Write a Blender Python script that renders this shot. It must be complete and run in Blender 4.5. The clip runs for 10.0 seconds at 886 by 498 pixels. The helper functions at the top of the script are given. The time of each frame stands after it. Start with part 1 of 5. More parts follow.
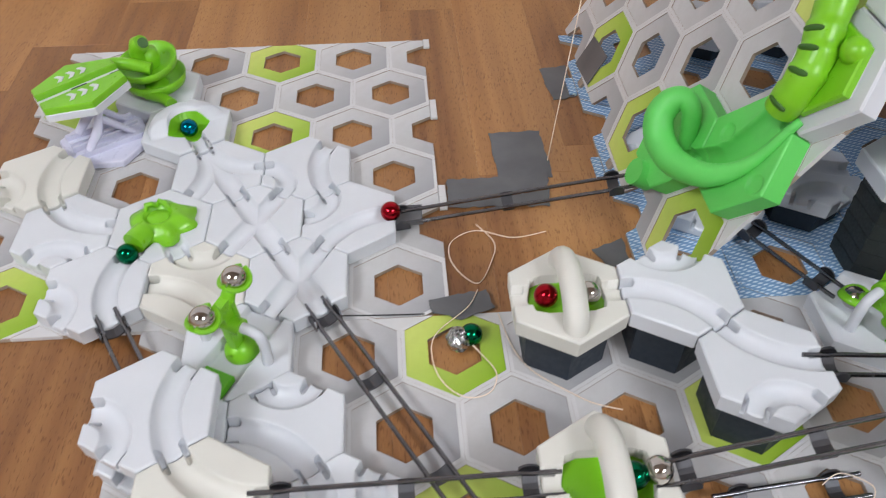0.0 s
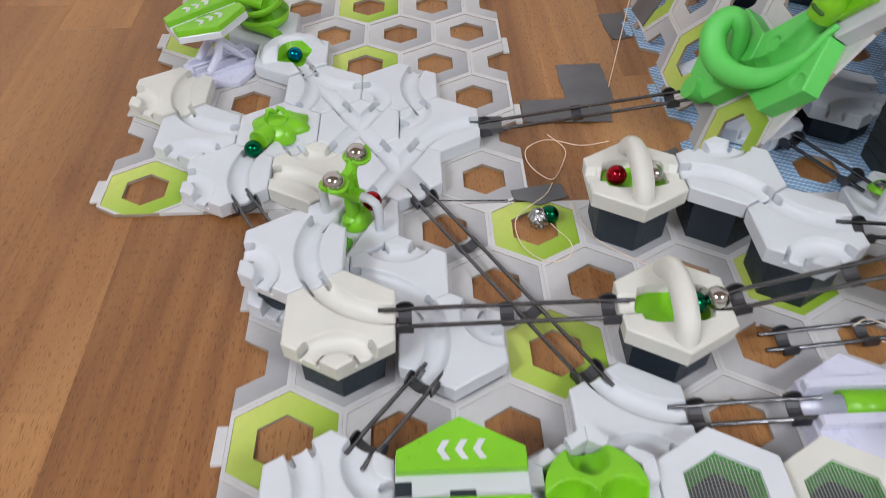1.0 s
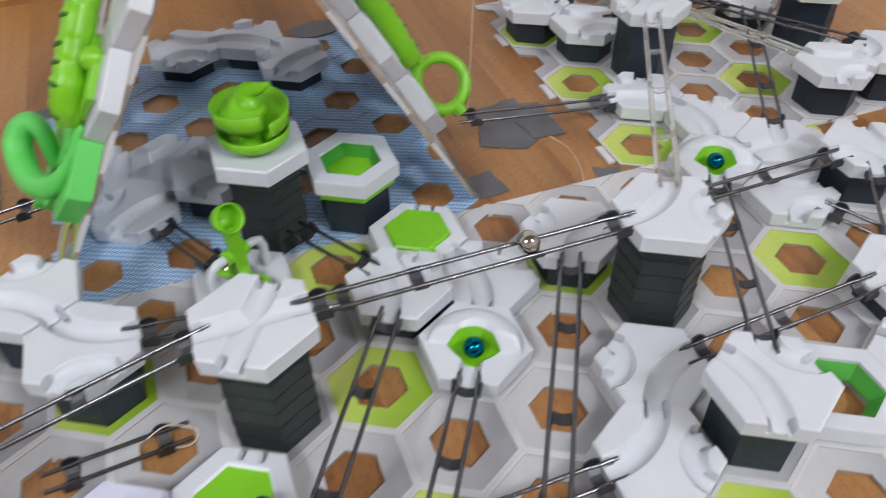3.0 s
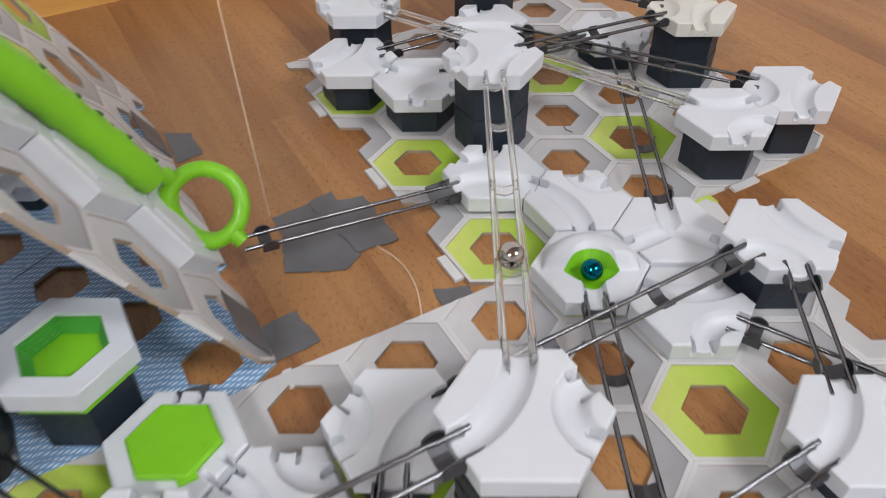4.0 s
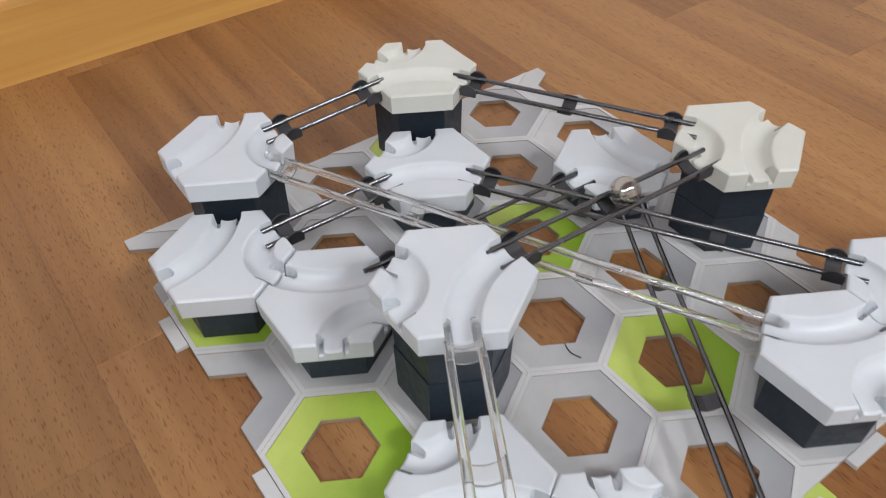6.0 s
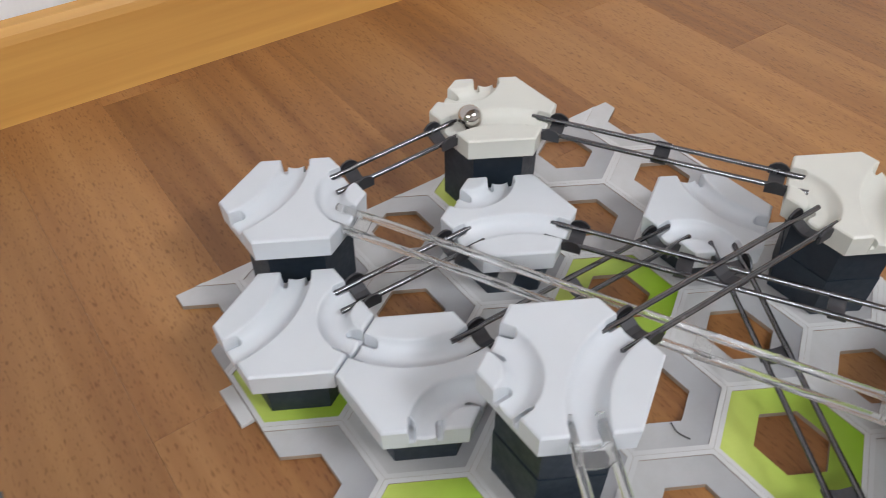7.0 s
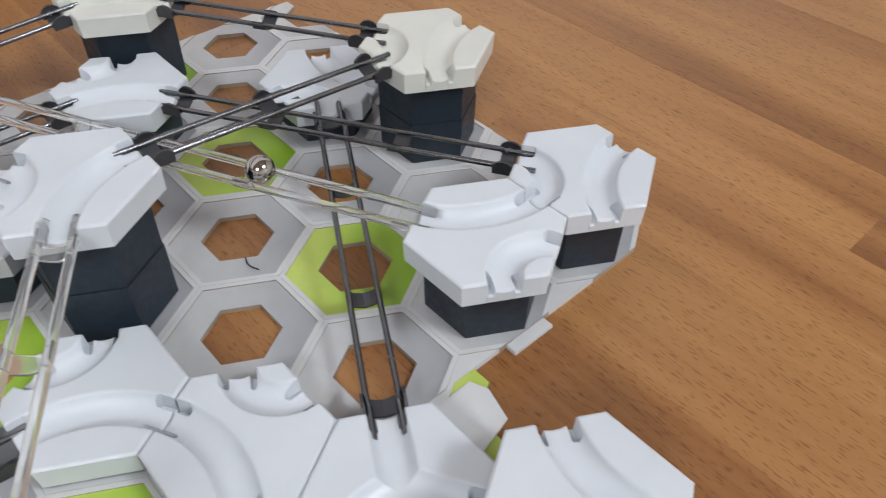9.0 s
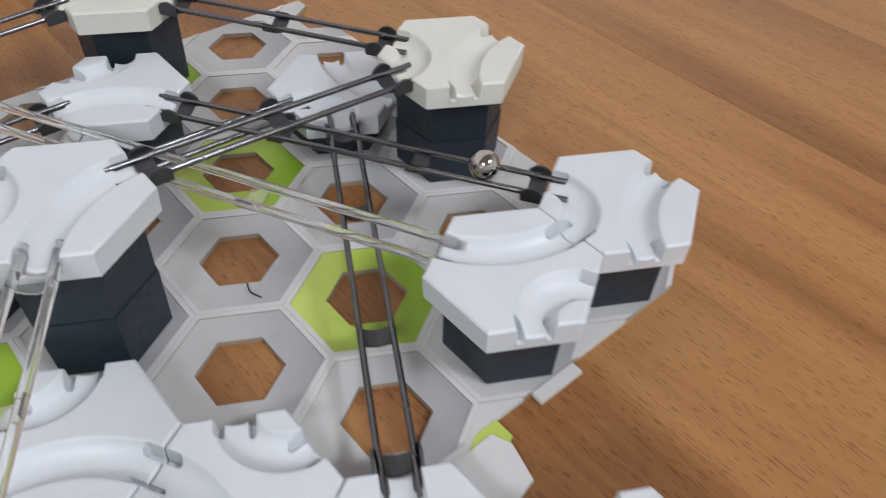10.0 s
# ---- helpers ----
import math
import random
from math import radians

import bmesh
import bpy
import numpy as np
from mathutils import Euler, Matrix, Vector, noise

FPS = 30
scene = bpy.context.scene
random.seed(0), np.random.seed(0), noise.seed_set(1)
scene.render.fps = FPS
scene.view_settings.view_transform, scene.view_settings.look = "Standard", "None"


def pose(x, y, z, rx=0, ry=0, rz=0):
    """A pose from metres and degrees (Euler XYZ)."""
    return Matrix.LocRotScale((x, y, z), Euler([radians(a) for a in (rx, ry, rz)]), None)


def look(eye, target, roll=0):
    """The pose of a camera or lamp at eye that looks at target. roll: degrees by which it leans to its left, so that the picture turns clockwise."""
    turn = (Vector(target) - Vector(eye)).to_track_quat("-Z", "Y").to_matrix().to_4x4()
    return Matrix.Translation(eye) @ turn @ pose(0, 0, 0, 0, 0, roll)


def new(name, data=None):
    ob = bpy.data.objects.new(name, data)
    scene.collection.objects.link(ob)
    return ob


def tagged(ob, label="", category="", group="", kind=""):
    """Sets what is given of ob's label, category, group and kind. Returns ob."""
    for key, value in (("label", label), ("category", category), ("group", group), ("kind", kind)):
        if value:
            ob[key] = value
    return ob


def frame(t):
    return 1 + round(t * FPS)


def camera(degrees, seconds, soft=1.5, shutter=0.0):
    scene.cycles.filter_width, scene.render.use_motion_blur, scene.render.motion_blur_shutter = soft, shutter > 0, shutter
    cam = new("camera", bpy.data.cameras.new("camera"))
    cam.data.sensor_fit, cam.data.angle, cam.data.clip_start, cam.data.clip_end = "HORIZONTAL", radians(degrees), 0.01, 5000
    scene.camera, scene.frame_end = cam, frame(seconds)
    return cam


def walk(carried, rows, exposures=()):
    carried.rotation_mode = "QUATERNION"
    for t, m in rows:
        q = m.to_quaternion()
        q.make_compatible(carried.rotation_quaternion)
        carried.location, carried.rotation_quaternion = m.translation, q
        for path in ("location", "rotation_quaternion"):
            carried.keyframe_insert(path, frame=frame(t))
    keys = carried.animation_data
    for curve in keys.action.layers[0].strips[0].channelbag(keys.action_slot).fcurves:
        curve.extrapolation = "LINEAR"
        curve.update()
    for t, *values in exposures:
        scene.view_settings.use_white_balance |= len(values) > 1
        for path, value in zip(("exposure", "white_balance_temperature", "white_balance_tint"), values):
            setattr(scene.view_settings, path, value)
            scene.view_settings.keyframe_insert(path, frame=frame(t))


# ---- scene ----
cam = camera(59.95, 10.0, soft=0.7, shutter=0.3)
PATH = [
    (0, (-0.02424, -0.02945, 0.34251), (0.02536, 0.67040, -0.37006), -0.087),
    (0.5, (-0.05298, -0.06322, 0.32924), (-0.02058, 0.63789, -0.38308), 0.041),
    (1, (-0.06947, -0.13209, 0.34347), (-0.04948, 0.57550, -0.36287), -0.771),
    (1.5, (-0.05634, -0.18630, 0.33777), (-0.01514, 0.52858, -0.36026), -0.802),
    (2, (0.02733, -0.17811, 0.33592), (0.13538, 0.53184, -0.35999), -0.243),
    (2.5, (0.12833, -0.17505, 0.35044), (0.30759, 0.53115, -0.33451), -0.356),
    (3, (0.23367, -0.13791, 0.35264), (0.48463, 0.55354, -0.32479), -0.791),
    (3.2, (0.26307, -0.11978, 0.35128), (0.53612, 0.56286, -0.32655), -1.203),
    (4.5, (0.40479, 0.06698, 0.28677), (0.79570, 0.69390, -0.38714), -0.611),
    (5, (0.43718, 0.11648, 0.28206), (0.84402, 0.72023, -0.40347), -0.821),
    (5.5, (0.46880, 0.16804, 0.28278), (0.88181, 0.75403, -0.41439), -1.132),
    (6.8, (0.49254, 0.26581, 0.27956), (0.91790, 0.84453, -0.41625), 0.228),
    (7, (0.47799, 0.27200, 0.27851), (0.90197, 0.85357, -0.41576), 0.226),
    (7.5, (0.46327, 0.25692, 0.27117), (0.88798, 0.84030, -0.42114), -0.010),
    (8, (0.49284, 0.20358, 0.26395), (0.93257, 0.77583, -0.42826), -0.000),
    (8.5, (0.53335, 0.16221, 0.25361), (0.99841, 0.71240, -0.43994), 0.240),
    (9, (0.56424, 0.12689, 0.24619), (1.04683, 0.65038, -0.45600), 0.697),
    (9.5, (0.57482, 0.11149, 0.24387), (1.06852, 0.62231, -0.45993), 1.778),
    (10, (0.57752, 0.15560, 0.23586), (1.06059, 0.67483, -0.46915), 2.793),
]
walk(cam, [(t, look(eye, target, roll)) for t, eye, target, roll in PATH],
     exposures=[(0.0, -0.02, 6290, 10), (1.5, -0.10, 6240, 9.5), (2.5, -0.10, 6200, 9.5), (3.0, -0.05, 6240, 10), (4.5, 0.0, 6470, 10), (5.5, 0.02, 6300, 8), (7.0, 0.05, 6260, 7.5), (8.5, 0.05, 6120, 6), (10.0, -0.01, 6180, 7)])

# ---- light: two square ceiling panels and the faint light of the room ----
world = bpy.data.worlds.new("room_air")
scene.world = world
world.use_nodes = True
world.node_tree.nodes["Background"].inputs[0].default_value = (0.9, 0.95, 1.0, 1)
world.node_tree.nodes["Background"].inputs[1].default_value = 0.058
scene.view_settings.exposure = 0.0
CEILING = 2.40
LAMPS = [(-1.65, -1.25, 42.5), (1.50, -1.80, 47.5)]
for lx, ly, watts in LAMPS:
    lamp = bpy.data.lights.new("ceiling_light_glow", "AREA")
    lamp.shape, lamp.size, lamp.energy, lamp.color = "SQUARE", 0.84, watts, (0.90, 0.95, 1.04)
    lo = new("ceiling_light_glow", lamp)
    lo.location = (lx, ly, CEILING - 0.055)

# ---- sizes ----
P = 0.058                      # pitch of the hexagonal grid
R = P * math.sqrt(3) / 2       # distance between rows
Y0 = 0.0755
BOARD = 0.003                  # thickness of a base board
TH = 0.0110                    # thickness of a track tile
BALL = 0.00635
SIDE = P / math.sqrt(3)


def cell(i, r):
    """The centre of cell i in row r of the grid."""
    return P * (i + (0 if r % 2 else 0.5)), Y0 + R * r


# ---- materials ----
def nodes_of(name):
    m = bpy.data.materials.new(name)
    m.use_nodes = True
    nt = m.node_tree
    return m, nt, nt.nodes["Principled BSDF"]


def link(nt, a, b):
    nt.links.new(a, b)


def noise_node(nt, scale, detail=4.0, rough=0.55, coords="Object", stretch=None):
    tc = nt.nodes.new("ShaderNodeTexCoord")
    n = nt.nodes.new("ShaderNodeTexNoise")
    n.inputs["Scale"].default_value, n.inputs["Detail"].default_value, n.inputs["Roughness"].default_value = scale, detail, rough
    if stretch:
        mp = nt.nodes.new("ShaderNodeMapping")
        mp.inputs["Scale"].default_value = stretch
        link(nt, tc.outputs[coords], mp.inputs[0])
        link(nt, mp.outputs[0], n.inputs[0])
    else:
        link(nt, tc.outputs[coords], n.inputs[0])
    return n


def ramp(nt, fac, stops):
    r = nt.nodes.new("ShaderNodeValToRGB")
    e = r.color_ramp.elements
    while len(e) < len(stops):
        e.new(0.5)
    for k, (p, c) in enumerate(stops):
        e[k].position, e[k].color = p, (*c, 1)
    link(nt, fac, r.inputs[0])
    return r


def bump(nt, bsdf, height, strength, dist=0.001):
    b = nt.nodes.new("ShaderNodeBump")
    b.inputs["Strength"].default_value, b.inputs["Distance"].default_value = strength, dist
    link(nt, height, b.inputs["Height"])
    link(nt, b.outputs[0], bsdf.inputs["Normal"])


def plastic(name, colour, rough=0.4, vary=0.06, grain=260.0, relief=0.15, coat=0.0, per_object=0.0):
    """Moulded plastic: faint clouding, fine grain and scuffed gloss."""
    m, nt, b = nodes_of(name)
    big = noise_node(nt, 35.0, 5.0)
    lo = tuple(max(0, c * (1 - vary)) for c in colour)
    hi = tuple(min(1, c * (1 + vary * 0.6)) for c in colour)
    col = ramp(nt, big.outputs[0], [(0.3, lo), (0.7, hi)])
    out = col.outputs[0]
    if per_object:
        info = nt.nodes.new("ShaderNodeObjectInfo")
        hs = nt.nodes.new("ShaderNodeHueSaturation")
        mr = nt.nodes.new("ShaderNodeMapRange")
        mr.inputs["To Min"].default_value, mr.inputs["To Max"].default_value = 1 - per_object, 1 + per_object * 0.3
        link(nt, info.outputs["Random"], mr.inputs[0])
        link(nt, mr.outputs[0], hs.inputs["Value"])
        link(nt, out, hs.inputs["Color"])
        out = hs.outputs[0]
    link(nt, out, b.inputs["Base Color"])
    fine = noise_node(nt, grain, 3.0)
    rr = ramp(nt, fine.outputs[0], [(0.3, (rough - 0.06,) * 3), (0.7, (min(1, rough + 0.1),) * 3)])
    link(nt, rr.outputs[0], b.inputs["Roughness"])
    bump(nt, b, fine.outputs[0], relief, 0.0002)
    b.inputs["Coat Weight"].default_value = coat
    return m


WHITE = plastic("white_plastic", (0.612, 0.632, 0.667), 0.36, 0.04, per_object=0.03)
CREAM = plastic("cream_plastic", (0.64, 0.63, 0.575), 0.40, 0.04)
LILAC = plastic("lilac_white_plastic", (0.61, 0.61, 0.74), 0.30, 0.05)
DARK = plastic("anthracite_plastic", (0.014, 0.023, 0.036), 0.50, 0.25, per_object=0.15)
DARK2 = plastic("printed_dark_plastic", (0.024, 0.029, 0.029), 0.52, 0.25, grain=500.0, relief=0.3, per_object=0.15)
GREEN = plastic("lime_green_plastic", (0.195, 0.52, 0.012), 0.33, 0.08)
MINT = plastic("printed_light_green_plastic", (0.115, 0.58, 0.10), 0.45, 0.06, grain=700.0, relief=0.35)
DEEP = plastic("deep_green_plastic", (0.10, 0.38, 0.012), 0.38, 0.08)
LEAF = plastic("mid_green_plastic", (0.075, 0.36, 0.045), 0.36, 0.08)
# the green plastic darkened, for the shade inside slots and holes
SLOT = plastic("green_plastic_in_shade", (0.030, 0.11, 0.006), 0.5, 0.08)
TIN = plastic("crumpled_foil", (0.46, 0.46, 0.46), 0.22, 0.2, grain=300.0, relief=1.0)
TIN.node_tree.nodes["Principled BSDF"].inputs["Metallic"].default_value = 1.0


def metal(name, colour, rough, relief=0.05):
    m, nt, b = nodes_of(name)
    b.inputs["Metallic"].default_value = 1.0
    n = noise_node(nt, 90.0, 4.0)
    col = ramp(nt, n.outputs[0], [(0.3, tuple(c * 0.86 for c in colour)), (0.7, colour)])
    link(nt, col.outputs[0], b.inputs["Base Color"])
    rr = ramp(nt, n.outputs[0], [(0.3, (rough,) * 3), (0.7, (rough + 0.06,) * 3)])
    link(nt, rr.outputs[0], b.inputs["Roughness"])
    bump(nt, b, noise_node(nt, 600.0).outputs[0], relief, 0.0001)
    return m


RAIL = metal("dark_steel", (0.20, 0.20, 0.212), 0.22, 0.1)
CLIP = metal("dark_steel_sheet", (0.12, 0.12, 0.13), 0.46, 0.15)
STEEL = metal("polished_steel", (0.60, 0.575, 0.54), 0.05)
RED = metal("red_anodised_metal", (0.42, 0.012, 0.022), 0.10)
BOTTLE = metal("dark_green_anodised_metal", (0.004, 0.14, 0.06), 0.10)
TEAL = metal("teal_blue_anodised_metal", (0.004, 0.17, 0.26), 0.09)


def clear_plastic():
    m, nt, b = nodes_of("clear_plastic")
    b.inputs["Base Color"].default_value = (0.97, 0.97, 0.96, 1)
    b.inputs["Transmission Weight"].default_value = 0.92
    b.inputs["IOR"].default_value = 1.46
    n = noise_node(nt, 120.0)
    rr = ramp(nt, n.outputs[0], [(0.3, (0.04,) * 3), (0.7, (0.12,) * 3)])
    link(nt, rr.outputs[0], b.inputs["Roughness"])
    return m


CLEAR = clear_plastic()


def printed(name, light, shade, green=False):
    """Printed card: a soft gradient across each cell, with faint scuffs."""
    m, nt, b = nodes_of(name)
    tc = nt.nodes.new("ShaderNodeTexCoord")
    sep = nt.nodes.new("ShaderNodeSeparateXYZ")
    link(nt, tc.outputs["Object"], sep.inputs[0])
    ma = nt.nodes.new("ShaderNodeMath")
    ma.operation = "MULTIPLY_ADD"
    ma.inputs[1].default_value = -0.75
    link(nt, sep.outputs[1], ma.inputs[0])
    link(nt, sep.outputs[0], ma.inputs[2])
    mr = nt.nodes.new("ShaderNodeMapRange")
    mr.inputs["From Min"].default_value, mr.inputs["From Max"].default_value = -0.032, 0.036
    link(nt, ma.outputs[0], mr.inputs[0])
    col = ramp(nt, mr.outputs[0], [(0.0, light), (0.45, tuple((a + c) / 2 * 1.08 for a, c in zip(light, shade))), (1.0, shade)])
    scuff = noise_node(nt, 60.0, 6.0, 0.7)
    mix = nt.nodes.new("ShaderNodeMix")
    mix.data_type = "RGBA"
    mix.blend_type = "MULTIPLY"
    mix.inputs["Factor"].default_value = 0.5
    sc = ramp(nt, scuff.outputs[0], [(0.35, (0.86, 0.85, 0.83)), (0.6, (1, 1, 1))])
    link(nt, col.outputs[0], mix.inputs["A"])
    link(nt, sc.outputs[0], mix.inputs["B"])
    link(nt, mix.outputs["Result"], b.inputs["Base Color"])
    b.inputs["Roughness"].default_value = 0.45
    bump(nt, b, noise_node(nt, 900.0).outputs[0], 0.12, 0.0002)
    return m


CARD = printed("grey_printed_card", (0.55, 0.545, 0.545), (0.315, 0.315, 0.33))
CARDG = printed("lime_printed_card", (0.53, 0.61, 0.14), (0.23, 0.40, 0.012))
LINE = plastic("white_printed_line", (0.58, 0.575, 0.575), 0.45, 0.05)
EDGE = plastic("cut_card_edge", (0.34, 0.27, 0.21), 0.85, 0.25)


def denim():
    """Card printed with a blue weave: thin pale diagonal dashes on blue."""
    m, nt, b = nodes_of("blue_weave_card")
    tc = nt.nodes.new("ShaderNodeTexCoord")
    mp = nt.nodes.new("ShaderNodeMapping")
    mp.inputs["Rotation"].default_value = (0, 0, radians(-20))
    link(nt, tc.outputs["Generated"], mp.inputs[0])
    link(nt, tc.outputs["Object"], mp.inputs[0])
    w = nt.nodes.new("ShaderNodeTexWave")
    w.inputs["Scale"].default_value = 150.0
    w.inputs["Distortion"].default_value = 1.5
    w.inputs["Detail"].default_value = 2.0
    w.inputs["Detail Scale"].default_value = 3.0
    w.bands_direction = "Y"
    link(nt, mp.outputs[0], w.inputs[0])
    w2 = nt.nodes.new("ShaderNodeTexWave")
    w2.inputs["Scale"].default_value = 110.0
    w2.inputs["Distortion"].default_value = 2.0
    w2.bands_direction = "DIAGONAL"
    link(nt, mp.outputs[0], w2.inputs[0])
    mu = nt.nodes.new("ShaderNodeMath")
    mu.operation = "MULTIPLY"
    link(nt, w.outputs["Fac"], mu.inputs[0])
    link(nt, w2.outputs["Fac"], mu.inputs[1])
    col = ramp(nt, mu.outputs[0], [(0.0, (0.16, 0.30, 0.50)), (0.3, (0.30, 0.46, 0.65)), (0.7, (0.62, 0.72, 0.80))])
    link(nt, col.outputs[0], b.inputs["Base Color"])
    b.inputs["Roughness"].default_value = 0.6
    bump(nt, b, mu.outputs[0], 0.1, 0.0003)
    return m


BLUE = denim()


def wood(name, stops, along, ring=9.0, fleck=True, rough=0.34, per_piece=0.085):
    """Laminate with a beech-like figure: long grain, short dark flecks, and each strip a little different."""
    m, nt, b = nodes_of(name)
    geo = nt.nodes.new("ShaderNodeNewGeometry")
    info = nt.nodes.new("ShaderNodeObjectInfo")
    rnd = nt.nodes.new("ShaderNodeMath")
    rnd.operation = "ADD"
    link(nt, info.outputs["Random"], rnd.inputs[0])
    link(nt, geo.outputs["Random Per Island"], rnd.inputs[1])
    com = nt.nodes.new("ShaderNodeCombineXYZ")
    sc = nt.nodes.new("ShaderNodeMath")
    sc.operation = "MULTIPLY"
    sc.inputs[1].default_value = 37.0
    link(nt, rnd.outputs[0], sc.inputs[0])
    for k in range(3):
        link(nt, sc.outputs[0], com.inputs[k])
    add = nt.nodes.new("ShaderNodeVectorMath")
    add.operation = "ADD"
    link(nt, geo.outputs["Position"], add.inputs[0])
    link(nt, com.outputs[0], add.inputs[1])

    def grain(scale, stretch, detail, dist=0.0):
        mp = nt.nodes.new("ShaderNodeMapping")
        mp.inputs["Scale"].default_value = stretch
        link(nt, add.outputs[0], mp.inputs[0])
        n = nt.nodes.new("ShaderNodeTexNoise")
        n.inputs["Scale"].default_value, n.inputs["Detail"].default_value = scale, detail
        n.inputs["Distortion"].default_value = dist
        link(nt, mp.outputs[0], n.inputs[0])
        return n
    s = (1, 0.10, 1) if along == "y" else (0.10, 1, 1)
    s2 = (1, 0.035, 1) if along == "y" else (0.035, 1, 1)
    figure = grain(ring, s, 3.0, 1.2)
    saw = nt.nodes.new("ShaderNodeMath")
    saw.operation = "MULTIPLY"
    saw.inputs[1].default_value = 5.0
    link(nt, figure.outputs[0], saw.inputs[0])
    fr = nt.nodes.new("ShaderNodeMath")
    fr.operation = "PINGPONG"
    fr.inputs[1].default_value = 1.0
    link(nt, saw.outputs[0], fr.inputs[0])
    fine = grain(170.0, s2, 5.0)
    mixv = nt.nodes.new("ShaderNodeMix")
    mixv.inputs["Factor"].default_value = 0.55
    link(nt, fr.outputs[0], mixv.inputs["A"])
    link(nt, fine.outputs[0], mixv.inputs["B"])
    col = ramp(nt, mixv.outputs["Result"], stops)
    hs = nt.nodes.new("ShaderNodeHueSaturation")
    mr = nt.nodes.new("ShaderNodeMapRange")
    mr.inputs["To Min"].default_value, mr.inputs["To Max"].default_value = 1 - per_piece, 1 + per_piece
    fra = nt.nodes.new("ShaderNodeMath")
    fra.operation = "FRACT"
    link(nt, sc.outputs[0], fra.inputs[0])
    link(nt, fra.outputs[0], mr.inputs[0])
    link(nt, mr.outputs[0], hs.inputs["Value"])
    link(nt, col.outputs[0], hs.inputs["Color"])
    out = hs.outputs[0]
    if fleck:
        fl = grain(1150.0, (1, 0.17, 1) if along == "y" else (0.17, 1, 1), 1.0)
        fm = ramp(nt, fl.outputs[0], [(0.58, (1, 1, 1)), (0.70, (0.56, 0.47, 0.40))])
        mx = nt.nodes.new("ShaderNodeMix")
        mx.data_type, mx.blend_type = "RGBA", "MULTIPLY"
        mx.inputs["Factor"].default_value = 0.8
        link(nt, out, mx.inputs["A"])
        link(nt, fm.outputs[0], mx.inputs["B"])
        out = mx.outputs["Result"]
    link(nt, out, b.inputs["Base Color"])
    rr = ramp(nt, fine.outputs[0], [(0.3, (rough,) * 3), (0.7, (rough + 0.12,) * 3)])
    link(nt, rr.outputs[0], b.inputs["Roughness"])
    bump(nt, b, fine.outputs[0], 0.08, 0.0004)
    return m


FLOOR = wood("beech_laminate", [(0.22, (0.207, 0.085, 0.027)), (0.48, (0.308, 0.141, 0.047)), (0.76, (0.384, 0.192, 0.069))], "y")
PINE = wood("pine_skirting_wood", [(0.15, (0.50, 0.25, 0.062)), (0.5, (0.62, 0.34, 0.092)), (0.85, (0.70, 0.42, 0.135))], "x", fleck=False, rough=0.3, per_piece=0.04)
# for the unseen walls and ceiling: this grey sets how much light bounces back
DULL = plastic("unseen_wall_bounce_grey", (0.46, 0.45, 0.44), 0.8, 0.05, grain=300.0, relief=0.6)
WIRE = metal("bright_wire", (0.62, 0.63, 0.64), 0.35)
PAINT = plastic("white_wall_paint", (0.78, 0.78, 0.80), 0.75, 0.03, grain=300.0, relief=0.6)


def tape_material():
    m, nt, b = nodes_of("grey_cloth_tape")
    big = noise_node(nt, 28.0, 4.0)
    col = ramp(nt, big.outputs[0], [(0.3, (0.085, 0.085, 0.09)), (0.7, (0.125, 0.125, 0.13))])
    link(nt, col.outputs[0], b.inputs["Base Color"])
    b.inputs["Roughness"].default_value = 0.42
    wr = noise_node(nt, 45.0, 5.0, 0.6, stretch=(1, 0.35, 1))
    bump(nt, b, wr.outputs[0], 0.3, 0.001)
    return m


TAPE = tape_material()
THREAD = plastic("cotton_thread", (0.85, 0.71, 0.57), 0.8, 0.1)
INK = plastic("black_pen_ink", (0.02, 0.02, 0.02), 0.6)
GLOW, nt_g, b_g = nodes_of("lamp_diffuser")
b_g.inputs["Base Color"].default_value = (0.9, 0.9, 0.88, 1)
b_g.inputs["Emission Color"].default_value = (1.0, 0.97, 0.92, 1)
b_g.inputs["Emission Strength"].default_value = 15.0


# ---- mesh tools ----
def mesh(name, verts, faces, mats, index=None, smooth=None):
    me = bpy.data.meshes.new(name)
    me.from_pydata([tuple(v) for v in verts], [], faces)
    for m in mats:
        me.materials.append(m)
    if index is not None:
        me.polygons.foreach_set("material_index", index)
    if smooth is not None:
        me.polygons.foreach_set("use_smooth", smooth if not isinstance(smooth, bool) else [smooth] * len(me.polygons))
    me.validate()
    me.update()
    return me


